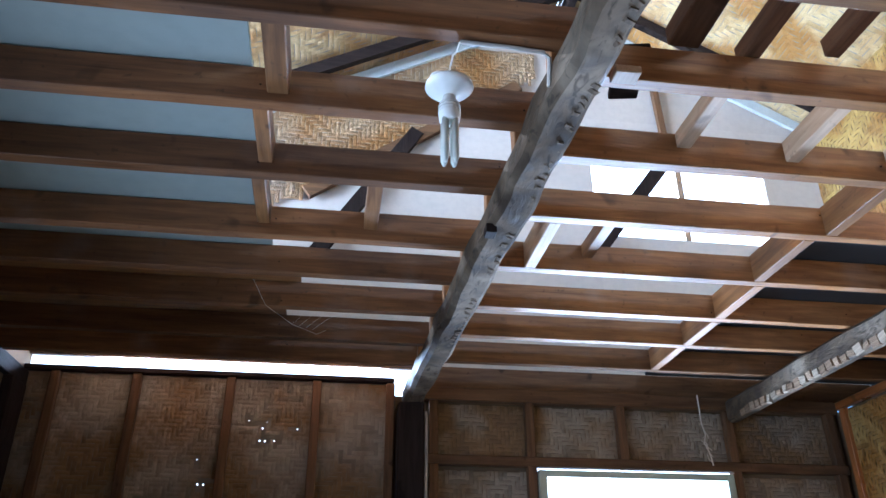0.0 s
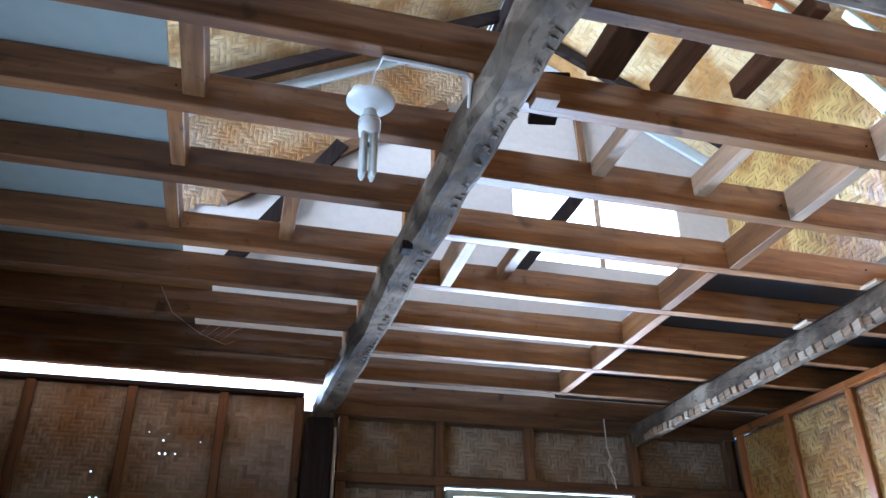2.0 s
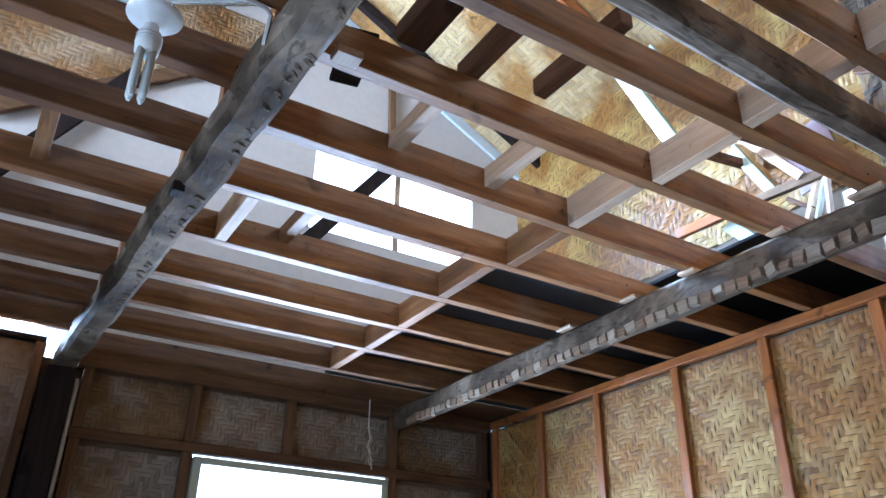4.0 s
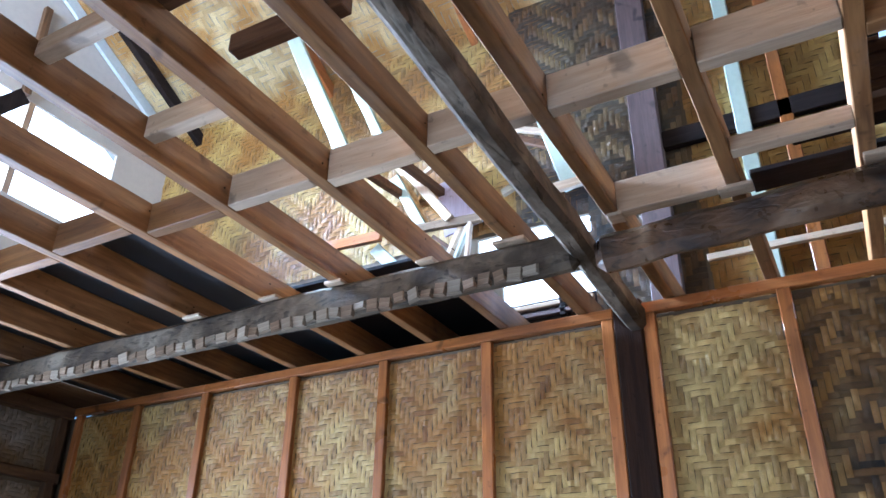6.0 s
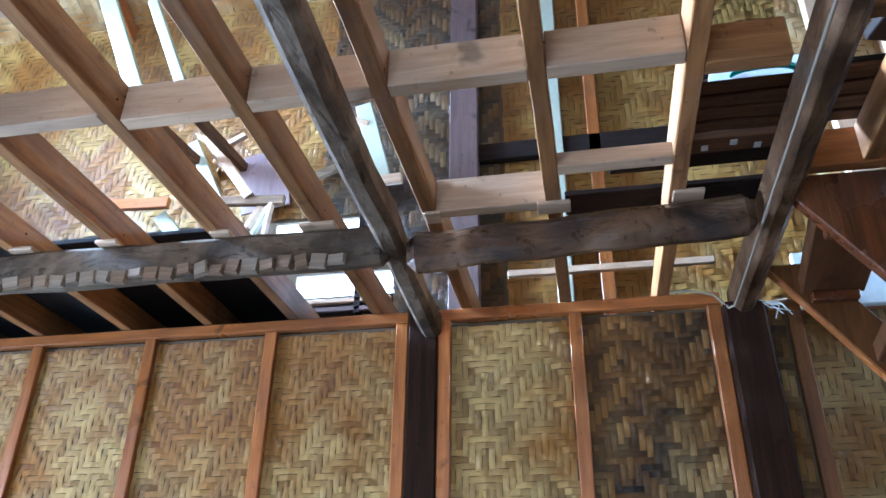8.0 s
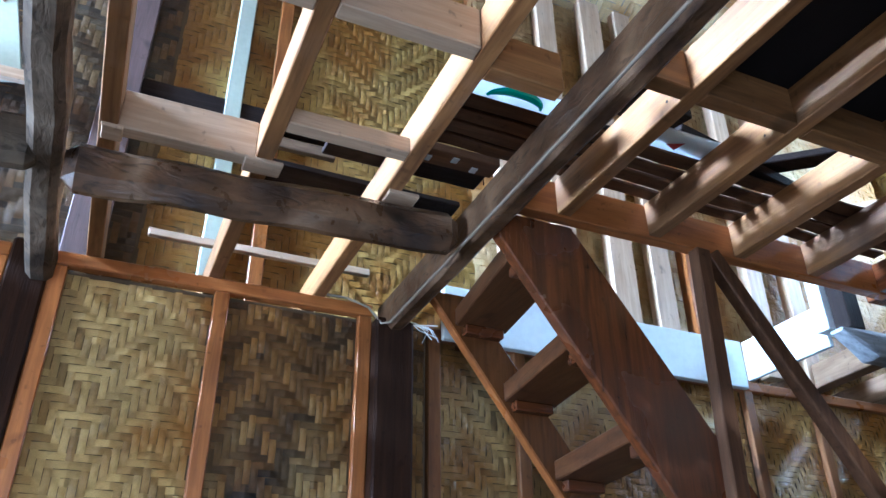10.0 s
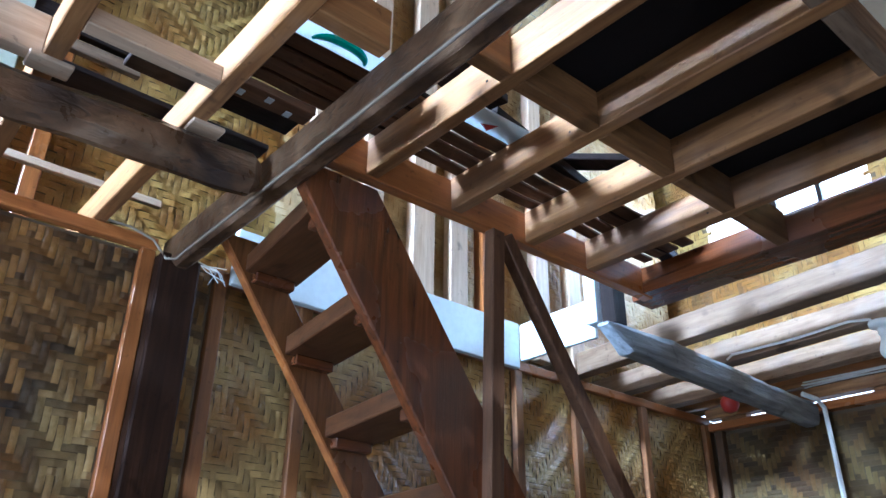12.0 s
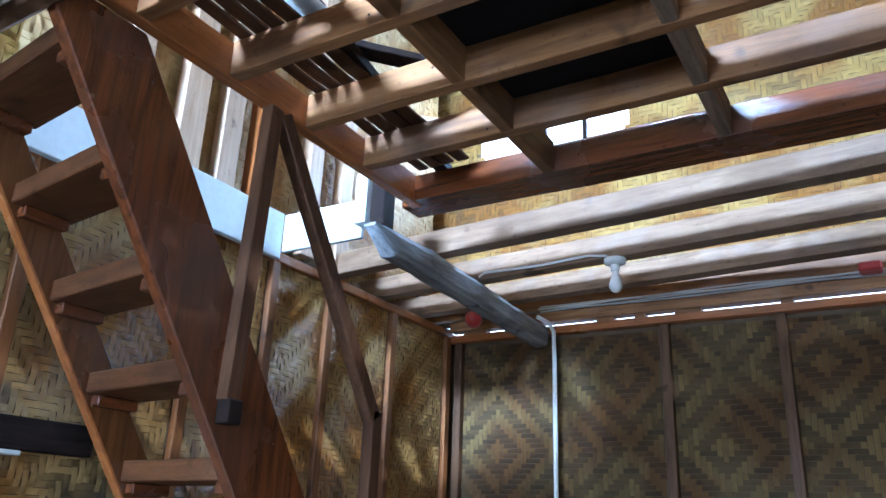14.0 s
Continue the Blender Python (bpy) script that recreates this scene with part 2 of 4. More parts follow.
BAMBOO_OLD = sawali("old_split_bamboo", (0.46, 0.33, 0.18), (0.22, 0.145, 0.075), (0.06, 0.045, 0.035), 0.7)
# Greyed so that the window glare over this wall sits in its colour.
BAMBOO_NORTH = sawali("hazed_split_bamboo", (0.40, 0.34, 0.25), (0.19, 0.155, 0.11), (0.06, 0.055, 0.05), 0.7)
BAMBOO_SOUTH = sawali("brown_split_bamboo", (0.225, 0.152, 0.046), (0.10, 0.062, 0.018), (0.045, 0.028, 0.014), 0.5, 0.75)
# Darker copy for the level strips; their shade is put into the colour.
BAMBOO_SHADED = sawali("shaded_brown_split_bamboo", (0.118, 0.076, 0.024), (0.052, 0.032, 0.010), (0.035, 0.022, 0.011), 0.5, 0.75)
BAMBOO_UP = sawali("fresh_split_bamboo", (0.74, 0.58, 0.30), (0.45, 0.30, 0.11), (0.12, 0.08, 0.04), 0.25, 0.5)
BAMBOO_GOLD = sawali("golden_split_bamboo", (0.56, 0.375, 0.10), (0.27, 0.15, 0.03), (0.07, 0.045, 0.02), 0.4, 0.45)
BAMBOO_SOOT = sawali("sooty_split_bamboo", (0.24, 0.155, 0.06), (0.02, 0.014, 0.008), (0.010, 0.009, 0.008), 1.0, 0.45)
BAMBOO_BLACK = sawali("blackened_split_bamboo", (0.10, 0.068, 0.03), (0.02, 0.015, 0.009), (0.008, 0.007, 0.006), 1.0, 0.5)
# Backing in the same glare-greyed tone as the north weave.
HAZEDBACK = painted("hazed_bamboo_backing", (0.24, 0.20, 0.145), 0.8, (0.15, 0.12, 0.09), 0.5, 6)
BAMBOO_BACK = painted("bamboo_backing", (0.10, 0.065, 0.03), 0.8)

glow, _, _, wp2 = graph("bright_overcast_outside")
wp2.inputs["Base Color"].default_value = (0, 0, 0, 1)
wp2.inputs["Emission Color"].default_value = (0.93, 0.97, 1.0, 1)
wp2.inputs["Emission Strength"].default_value = 3.5

TUBEGLASS = painted("frosted_lamp_glass", (0.62, 0.64, 0.58), 0.25, (0.5, 0.5, 0.42), 0.3)

# ---------------------------------------------------------------- builders
def thing(name, at, label, category, group="", kind=""):
    ob = new(name)
    ob.location = at
    ob.empty_display_size = 0.1
    return tagged(ob, label, category, group, kind)


def origin_of(ob):
    v = Vector((0, 0, 0))
    while ob:
        v += ob.location
        ob = ob.parent
    return v


def part(name, bm, mat, parent=None, label="", smooth=False):
    """Links a bmesh, drawn in the world's metres, as one mesh, under a thing or a part if given."""
    me = bpy.data.meshes.new(name)
    if parent:
        bmesh.ops.translate(bm, verts=bm.verts, vec=-origin_of(parent))
    bm.to_mesh(me)
    bm.free()
    me.materials.append(mat)
    if smooth:
        for f in me.polygons:
            f.use_smooth = True
    ob = new(name, me)
    ob.parent = parent
    return tagged(ob, label)


def box(x0, x1, y0, y1, z0, z1, bevel=0.004, bm=None):
    bm = bm or bmesh.new()
    lo, hi = Vector((min(x0, x1), min(y0, y1), min(z0, z1))), Vector((max(x0, x1), max(y0, y1), max(z0, z1)))
    r = bmesh.ops.create_cube(bm, size=1)
    for v in r["verts"]:
        v.co = Vector(((lo[i] + hi[i]) / 2 + v.co[i] * (hi[i] - lo[i]) for i in range(3)))
    if bevel:
        es = list({e for v in r["verts"] for e in v.link_edges})
        bmesh.ops.bevel(bm, geom=es, offset=min(bevel, min(hi - lo) * 0.3), segments=1, affect="EDGES")
    return bm


def stick(a, b, wide, deep, bevel=0.004, up=(0, 0, 1), wobble=0.0, cuts=0):
    """A straight bar from a to b: wide across, deep along 'up'."""
    a, b = Vector(a), Vector(b)
    d = (b - a).normalized()
    s = d.cross(Vector(up)).normalized()
    u = s.cross(d)
    bm = bmesh.new()
    n = cuts + 2
    rings = []
    for i in range(n):
        c = a.lerp(b, i / (n - 1))
        ring = []
        for sx, sy in ((-1, -1), (1, -1), (1, 1), (-1, 1)):
            q = c + s * (sx * wide / 2) + u * (sy * deep / 2)
            if wobble:
                q += Vector(noise.noise_vector(q * 5.0)) * wobble
            ring.append(bm.verts.new(q))
        rings.append(ring)
    for i in range(n - 1):
        for k in range(4):
            bm.faces.new((rings[i][k], rings[i + 1][k], rings[i + 1][(k + 1) % 4], rings[i][(k + 1) % 4]))
    bm.faces.new(rings[0])
    bm.faces.new(list(reversed(rings[-1])))
    bmesh.ops.recalc_face_normals(bm, faces=bm.faces)
    if bevel:
        es = [e for e in bm.edges if len(e.link_faces) == 2 and e.calc_face_angle() > 0.9]
        bmesh.ops.bevel(bm, geom=es, offset=bevel, segments=1, affect="EDGES")
    return bm


def tube(points, r, sides=8, radii=None):
    """A round bar along a line of points."""
    bm = bmesh.new()
    pts = [Vector(p) for p in points]
    rings = []
    for i, p in enumerate(pts):
        d = (pts[min(i + 1, len(pts) - 1)] - pts[max(i - 1, 0)]).normalized()
        s = d.cross(Vector((0, 0, 1)) if abs(d.z) < 0.9 else Vector((1, 0, 0))).normalized()
        u = s.cross(d)
        rr = radii[i] if radii else r
        rings.append([bm.verts.new(p + (s * math.cos(k * 2 * math.pi / sides) + u * math.sin(k * 2 * math.pi / sides)) * rr) for k in range(sides)])
    for a, b in zip(rings, rings[1:]):
        for k in range(sides):
            bm.faces.new((a[k], a[(k + 1) % sides], b[(k + 1) % sides], b[k]))
    bm.faces.new(list(reversed(rings[0])))
    bm.faces.new(rings[-1])
    bmesh.ops.recalc_face_normals(bm, faces=bm.faces)
    return bm


STRIP = bpy.data.meshes.new("bamboo_strip")
STRIP.from_pydata([(-0.5, -0.5, 0.0006), (-0.5, 0.5, 0.0006), (0, -0.5, 0.005), (0, 0.5, 0.005), (0.5, -0.5, 0.0006), (0.5, 0.5, 0.0006)], [], [(0, 2, 3, 1), (2, 4, 5, 3)])
STRIP.uv_layers.new(name="UVMap").data.foreach_set("uv", np.array([0, 0, 0.5, 0, 0.5, 1, 0, 1, 0.5, 0, 1, 0, 1, 1, 0.5, 1], dtype=np.float32))
STRIP.materials.append(BAMBOO)


def weave(name, origin, right, upward, width, height, mat, parent, cell=0.024, twill=3, fold=9, holes=(), label="", diamond=0, pieces=False, cross=None, keep=None):
    """A woven bamboo sheet on the plane of right and upward: strips three cells long, over and under, in chevrons."""
    o, r, u = Vector(origin), Vector(right).normalized(), Vector(upward).normalized()
    nrm = r.cross(u)
    nx, ny = max(1, int(width / cell)), max(1, int(height / cell))
    rnd = random.Random(name + str(origin))
    shift = rnd.randrange(60)
    over = np.zeros((nx, ny), bool)
    for i in range(nx):
        w = (i + shift) % (2 * fold)
        bend = w if w < fold else 2 * fold - w
        for j in range(ny):
            if diamond:
                v = j % (2 * diamond)
                over[i, j] = (bend + (v if v < diamond else 2 * diamond - v)) % (2 * twill) < twill
            else:
                over[i, j] = (j + bend) % (2 * twill) < twill
    co, faces, uv, tones = [], [], [], []
    base = origin_of(parent) if parent else Vector((0, 0, 0))

    def strip(x0, x1, y0, y1, along_x):
        a, lift = 0.0006, 0.0045 + rnd.random() * 0.0045
        j = lambda: (rnd.random() - 0.5) * cell * 0.16
        if any(hx0 < (x0 + x1) / 2 < hx1 and hy0 < (y0 + y1) / 2 < hy1 for hx0, hx1, hy0, hy1 in holes):
            return
        if keep and not keep((x0 + x1) / 2, (y0 + y1) / 2):
            return
        if pieces:
            ob = new("bamboo_strip", STRIP)
            ob.parent = parent
            long, x, y = ((x1 - x0, (x0 + x1) / 2, (y0 + y1) / 2) if along_x else (y1 - y0, (x0 + x1) / 2, (y0 + y1) / 2))
            a1, a2 = (r, u) if along_x else (u, -r)
            m3 = Matrix((a1 * (long + 0.008), a2 * cell * 0.92, nrm * (lift / 0.005))).transposed().to_4x4()
            ob.matrix_local = Matrix.Translation(o + r * x + u * y - base) @ m3
            return
        k = len(co)
        gap = cell * 0.05
        if along_x:
            rows = [((x0 - 0.004, y0 + gap + j() * .5), (x0 - 0.004, y1 - gap + j() * .5), a), (((x0 + x1) / 2, y0 + gap), ((x0 + x1) / 2, y1 - gap), lift), ((x1 + 0.004, y0 + gap), (x1 + 0.004, y1 - gap), a)]
        else:
            rows = [((x0 + gap + j() * .5, y0 - 0.004), (x1 - gap + j() * .5, y0 - 0.004), a), ((x0 + gap, (y0 + y1) / 2), (x1 - gap, (y0 + y1) / 2), lift), ((x0 + gap, y1 + 0.004), (x1 - gap, y1 + 0.004), a)]
        seed = rnd.randrange(50)
        for q, (p0, p1, h) in enumerate(rows):
            for m2, pp in enumerate((p0, p1)):
                co.append(o + r * pp[0] + u * pp[1] + nrm * h - base)
        for q in (0, 1):
            f = (k + 2 * q, k + 2 * q + 1, k + 2 * q + 3, k + 2 * q + 2)
            tones.append(1 if cross and along_x else 0)
            faces.append(f if not along_x else tuple(reversed(f)))
            t = [(seed + q * 0.5, seed), (seed + q * 0.5, seed + 1), (seed + q * 0.5 + 0.5, seed + 1), (seed + q * 0.5 + 0.5, seed)]
            uv.extend(t if not along_x else list(reversed(t)))

    for i in range(nx):
        j = 0
        while j < ny:
            if over[i, j]:
                e = j
                while e < ny and over[i, e]:
                    e += 1
                strip(i * cell, (i + 1) * cell, j * cell, e * cell, False)
                j = e
            else:
                j += 1
    for j in range(ny):
        i = 0
        while i < nx:
            if not over[i, j]:
                e = i
                while e < nx and not over[e, j] and e - i < 2 * twill:
                    e += 1
                strip(i * cell, e * cell, j * cell, (j + 1) * cell, True)
                i = e
            else:
                i += 1
    if pieces:
        return None
    me = bpy.data.meshes.new(name)
    me.from_pydata(co, [], faces)
    layer = me.uv_layers.new(name="UVMap")
    layer.data.foreach_set("uv", np.array(uv, dtype=np.float32).ravel())
    me.materials.append(mat)
    if cross:
        me.materials.append(cross)
        me.polygons.foreach_set("material_index", tones)
    ob = new(name, me)
    ob.parent = parent
    return tagged(ob, label, kind="stuff")


# ---------------------------------------------------------------- setting
tagged(part("ground", box(-60, 60, -60, 60, -0.4, -0.12, 0), EARTH), "bare earth ground round the house", "ground", kind="structure")
tagged(part("floor", box(WEST - 0.1, EAST + 0.1, SOUTH - 0.1, NORTH + 0.1, -0.12, 0, 0), CEMENT), "grey cement floor of the lower room", "floor", kind="structure")

# east wall: woven bamboo between varnished studs, black posts at two bays
wall_east = thing("wall_east", (EAST, 0, 0), "woven split-bamboo wall framed with varnished reddish wooden studs", "wall", kind="structure")
part("backing", box(EAST + 0.03, EAST + 0.045, SOUTH - 0.1, NORTH + 0.1, 0, TOP - 0.05, 0), BAMBOO_BACK, wall_east)
EAST_STUDS = [4.33, 3.85, 3.335, 2.745, 2.213, 1.678, 1.127, 0.956, 0.45, -0.058, -0.33, -0.69, -1.42, -1.84, -2.25, -2.81, -3.42]
for y in EAST_STUDS:
    part("stud", box(EAST - 0.004, EAST + 0.03, y - 0.025, y + 0.025, 0, TOP - 0.045), FRAME[2] if y > -0.2 else FRAMEBROWN, wall_east)
for y0, y1 in ((1.10, NORTH), (-0.083, 0.981), (SOUTH, -0.305)):
    z = TOP if y0 > -1 else TOP - 0.05
    part("top_rail", box(EAST - 0.008, EAST + 0.035, y0, y1, z - 0.045, z), FRAME[1], wall_east)
for a, b in zip(EAST_STUDS[1:], EAST_STUDS):
    if b - a > 0.2:
        old = b < 0.3
        if 0.9 < b < 1.0:  # the panel nearest the camera
            weave("bamboo_strip", (EAST + 0.024, b - 0.02, 1.92), (0, -1, 0), (0, 0, 1), b - a - 0.04, TOP - 0.045 - 1.92, BAMBOO, wall_east, pieces=True)
            weave("woven_panel", (EAST + 0.024, b - 0.02, 1.25), (0, -1, 0), (0, 0, 1), b - a - 0.04, 0.67, BAMBOO, wall_east)
            continue
        weave("woven_panel", (EAST + 0.024, b - 0.02, 1.25), (0, -1, 0), (0, 0, 1), b - a - 0.04, TOP - 0.045 - 1.25, BAMBOO_MOULD if -0.9 < b < 0.5 else BAMBOO, wall_east, cross=BAMBOO_WEFT if -0.3 < b < 0.5 else None)

for k, (x0, x1, y0, y1, z0, z1) in enumerate(((0.9, 2.9, 4.95, 4.96, 0.6, 2.62), (-2.6, 0.75, 4.95, 4.96, 1.0, 3.4), (1.2, 4.2, 5.3, 5.31, 3.7, 7.0),
                                              (-1.9, 3.9, -4.3, -4.29, 2.6, 4.7), (4.2, 4.21, 1.0, 2.4, 2.7, 3.9))):
    tagged(part("backdrop", box(x0, x1, y0, y1, z0, z1, 0), glow), "overexposed white daylight outside the opening", "backdrop", kind="structure")

# north wall
wall_north = thing("wall_north", (0.9, NORTH, 0), "dark backlit woven bamboo wall with brown wooden framing", "wall", kind="structure")
part("backing", box(0.5, 1.33, NORTH + 0.05, NORTH + 0.065, 0, 2.74, 0), BAMBOO_BACK, wall_north)
part("backing", box(WEST, 0.5, NORTH + 0.05, NORTH + 0.065, 0, 1.60, 0), BAMBOO_BACK, wall_north)
PINHOLES = [(-1.36, 2.65), (-1.22, 2.64), (-1.40, 2.55), (-0.305, 2.57), (-0.27, 2.535), (-0.22, 2.53), (-0.20, 2.567), (-0.04, 2.527), (-0.233, 2.451), (-0.205, 2.451), (-0.155, 2.452), (-0.11, 2.45), (-0.555, 2.344), (-0.534, 2.218), (-0.505, 2.218), (-0.475, 2.218), (-0.905, 2.20), (-0.238, 2.252)]
bm = bmesh.new()
for i in range(203):
    for j in range(122):
        x, z = WEST + i * 0.01, 1.60 + j * 0.01
        if any(abs(x + 0.005 - px) < 0.005 and abs(z + 0.005 - pz) < 0.005 for px, pz in PINHOLES):
            cut = 0.002 + 0.003 * ((i * 7 + j * 3) % 3) / 2
            patches = ((x, x + 0.01, z, z + cut), (x, x + 0.001 + cut / 2, z + cut, z + 0.01), (x + 0.009, x + 0.01, z + cut, z + 0.01))
        else:
            patches = ((x, x + 0.01, z, z + 0.01),)
        for u0, u1, v0, v1 in patches:
            bm.faces.new([bm.verts.new(c) for c in ((u0, NORTH + 0.052, v0), (u1, NORTH + 0.052, v0), (u1, NORTH + 0.052, v1), (u0, NORTH + 0.052, v1))])
part("backing", bm, HAZEDBACK, wall_north)
part("backing", box(2.52, EAST + 0.05, NORTH + 0.05, NORTH + 0.065, 0, 2.74, 0), BAMBOO_BACK, wall_north)
part("backing", box(1.33, 2.52, NORTH + 0.05, NORTH + 0.065, 2.36, 2.74, 0), BAMBOO_BACK, wall_north)
part("backing", box(1.33, 2.52, NORTH + 0.05, NORTH + 0.065, 0, 1.1, 0), BAMBOO_BACK, wall_north)
for x in (-1.36, -0.93, -0.42, 0.06, 0.48):
    part("stud", box(x - 0.025, x + 0.025, NORTH, NORTH + 0.05, 0, 2.80), FRAMEDARK[2], wall_north)
for x in (0.73, 1.295, 1.85, 2.53, 3.2):
    part("stud", box(x - 0.027, x + 0.027, NORTH - 0.005, NORTH + 0.05, 2.36 if 1.33 < x < 2.5 else 0, 2.72), FRAMEDARK[2], wall_north)
part("top_rail", box(0.67, EAST, NORTH - 0.02, NORTH + 0.05, 2.71, 2.785), FRAMEDARK[0], wall_north)
part("mid_rail", box(0.67, EAST, NORTH - 0.01, NORTH + 0.05, 2.345, 2.40), FRAMEDARK[0], wall_north)
for x0, x1, z0, z1 in ((-1.5, 0.5, 1.6, 2.81), (0.7, 3.22, 2.385, 2.705), (0.7, 1.33, 1.6, 2.335), (2.52, 3.22, 1.6, 2.335)):
    gaps = [(px - x0 - 0.012, px - x0 + 0.012, pz - z0 - 0.04, pz - z0 + 0.04) for px, pz in PINHOLES] if x0 < 0 else ()
    weave("woven_panel", (x0, NORTH + 0.046, z0), (1, 0, 0), (0, 0, 1), x1 - x0, z1 - z0, BAMBOO_NORTH, wall_north, holes=gaps)
part("header", box(0.62, EAST + 0.3, NORTH + 0.02, NORTH + 0.06, 2.788, 2.92), FRAMEDARK[0], wall_north)
part("header", box(WEST - 0.3, 0.62, NORTH + 0.05, NORTH + 0.08, 2.905, 2.95), FRAMEDARK[0], wall_north)
part("sill_beam", box(WEST, 0.5, NORTH + 0.0, NORTH + 0.06, 2.805, 2.832), DARK[0], wall_north)

window = thing("window_1", (1.925, NORTH, 1.2), "overexposed window with a pale grey-white painted wooden frame", "window", kind="structure")
part("window_frame", box(1.325, 1.37, NORTH - 0.03, NORTH + 0.08, 1.1, 2.325), PALEGREEN, window)
part("window_frame", box(2.445, 2.49, NORTH - 0.03, NORTH + 0.08, 1.1, 2.325), PALEGREEN, window)
part("window_frame", box(1.37, 2.445, NORTH - 0.03, NORTH + 0.08, 2.287, 2.325), PALEGREEN, window)
part("window_sill", box(1.30, 2.51, NORTH - 0.06, NORTH + 0.08, 1.07, 1.1), PALEGREEN, window)

# south wall
wall_south = thing("wall_south", (0.9, SOUTH, 0), "brown woven bamboo wall in a diamond weave with wooden battens", "wall", kind="structure")
part("backing", box(WEST, EAST + 0.05, SOUTH - 0.065, SOUTH - 0.05, 0, 2.68, 0), BAMBOO_BACK, wall_south)
for x in (3.2, 1.928, 1.34, 0.76, 0.2, -0.4, -1.0):
    part("stud", box(x - 0.025, x + 0.025, SOUTH - 0.05, SOUTH + 0.0, 0, 2.69), FRAMEDARK[2], wall_south)
part("top_rail", box(WEST, EAST, SOUTH - 0.05, SOUTH + 0.02, 2.65, 2.695), FRAME[0], wall_south)
for x0, x1 in ((3.0, 3.16), (2.72, 2.84), (2.2, 2.3), (2.02, 2.08), (1.72, 1.86), (1.27, 1.33)):
    part("packing", box(x0, x1, SOUTH - 0.05, SOUTH + 0.015, 2.695, 2.717), JOIST[0], wall_south)
part("plate", box(WEST, EAST, SOUTH - 0.05, SOUTH + 0.03, 2.717, 2.778), JOIST[0], wall_south)
for x0, x1 in ((2.58, 3.18), (1.95, 2.56), (1.362, 1.906), (0.782, 1.318), (0.222, 0.738)):
    weave("woven_panel", (x1, SOUTH - 0.046, 1.2), (-1, 0, 0), (0, 0, 1), x1 - x0, 2.64 - 1.2, BAMBOO_SOUTH, wall_south, cell=0.028, twill=3, fold=12, diamond=14, cross=BAMBOO_SHADED)

# west wall, behind the camera, with a window opening added to admit light
wall_west = thing("wall_west", (WEST, 0, 0), "plain woven bamboo wall with an unseen window opening added to admit light", "wall", kind="structure")
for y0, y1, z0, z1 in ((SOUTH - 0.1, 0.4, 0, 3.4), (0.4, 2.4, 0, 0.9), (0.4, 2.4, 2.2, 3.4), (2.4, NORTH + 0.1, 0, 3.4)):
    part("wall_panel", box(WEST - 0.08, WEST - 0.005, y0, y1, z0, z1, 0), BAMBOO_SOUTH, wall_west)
part("wall_plate", box(WEST - 0.08, WEST + 0.03, 2.4, NORTH + 0.02, 2.70, 2.79), DARK[1], wall_west)
part("corner_batten", box(WEST - 0.005, WEST + 0.05, NORTH - 0.22, NORTH - 0.02, 0, 2.70), DARK[2], wall_west)

# posts
def post(x0, x1, y0, y1, z1, mat, label):
    ob = part("post", stick(((x0 + x1) / 2, (y0 + y1) / 2, 0), ((x0 + x1) / 2, (y0 + y1) / 2, z1), x1 - x0, y1 - y0, 0.008, (0, 1, 0), 0.006, 6), mat)
    return tagged(ob, label, "post", "posts of the house")


post(0.515, 0.66, NORTH - 0.15, NORTH - 0.01, 2.655, DARK[2], "black-stained square wooden post against the wall")
post(EAST - 0.01, EAST + 0.13, 0.983, 1.10, 2.80, POSTWOOD[2], "black-stained wooden post set in the bamboo wall")
post(EAST - 0.06, EAST + 0.10, -0.225, -0.085, 2.72, POSTWOOD[2], "black-stained wooden corner post at the stair")

# main beams
def log_beam(a, b, wide, deep, mat, label, wobble=0.012, cuts=24, bevel=0.02):
    ob = part("beam", stick(a, b, wide, deep, bevel, (0, 0, 1), wobble, cuts), mat, smooth=False)
    return tagged(ob, label, "beam", "beams under the floor")


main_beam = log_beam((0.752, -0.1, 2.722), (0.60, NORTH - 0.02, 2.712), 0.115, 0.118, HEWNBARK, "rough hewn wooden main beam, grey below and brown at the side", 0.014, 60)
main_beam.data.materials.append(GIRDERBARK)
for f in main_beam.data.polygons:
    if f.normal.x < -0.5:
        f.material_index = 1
girder = log_beam((2.55, 1.0, 2.704), (2.55, NORTH, 2.704), 0.07, 0.14, GIRDERBARK, "weathered log girder with an adzed lower edge", 0.008, 60)
log_beam((2.55, -0.095, 2.708), (2.55, 0.94, 2.662), 0.075, 0.132, OILBARK, "brown oiled log girder between two cross beams", 0.014, 20, 0.03)
chip = bpy.data.meshes.new("adze_facet")
bm = bmesh.new()
front = [bm.verts.new(v) for v in ((0.0, -0.023, -0.024), (0.003, 0.022, -0.026), (0.002, 0.024, 0.020), (-0.001, -0.024, 0.022))]
back = [bm.verts.new(v) for v in ((0.02, -0.029, -0.031), (0.02, 0.029, -0.031), (0.02, 0.029, 0.027), (0.02, -0.029, 0.027))]
for f in (front[::-1], *((front[q], front[(q + 1) % 4], back[(q + 1) % 4], back[q]) for q in range(4))):
    bm.faces.new(f)
bmesh.ops.recalc_face_normals(bm, faces=bm.faces)
bm.to_mesh(chip)
bm.free()
chip.materials.append(TORN[1])
rc = random.Random(3)
chip_grey = chip.copy()
chip_grey.materials.clear()
chip_grey.materials.append(HEWN[1])
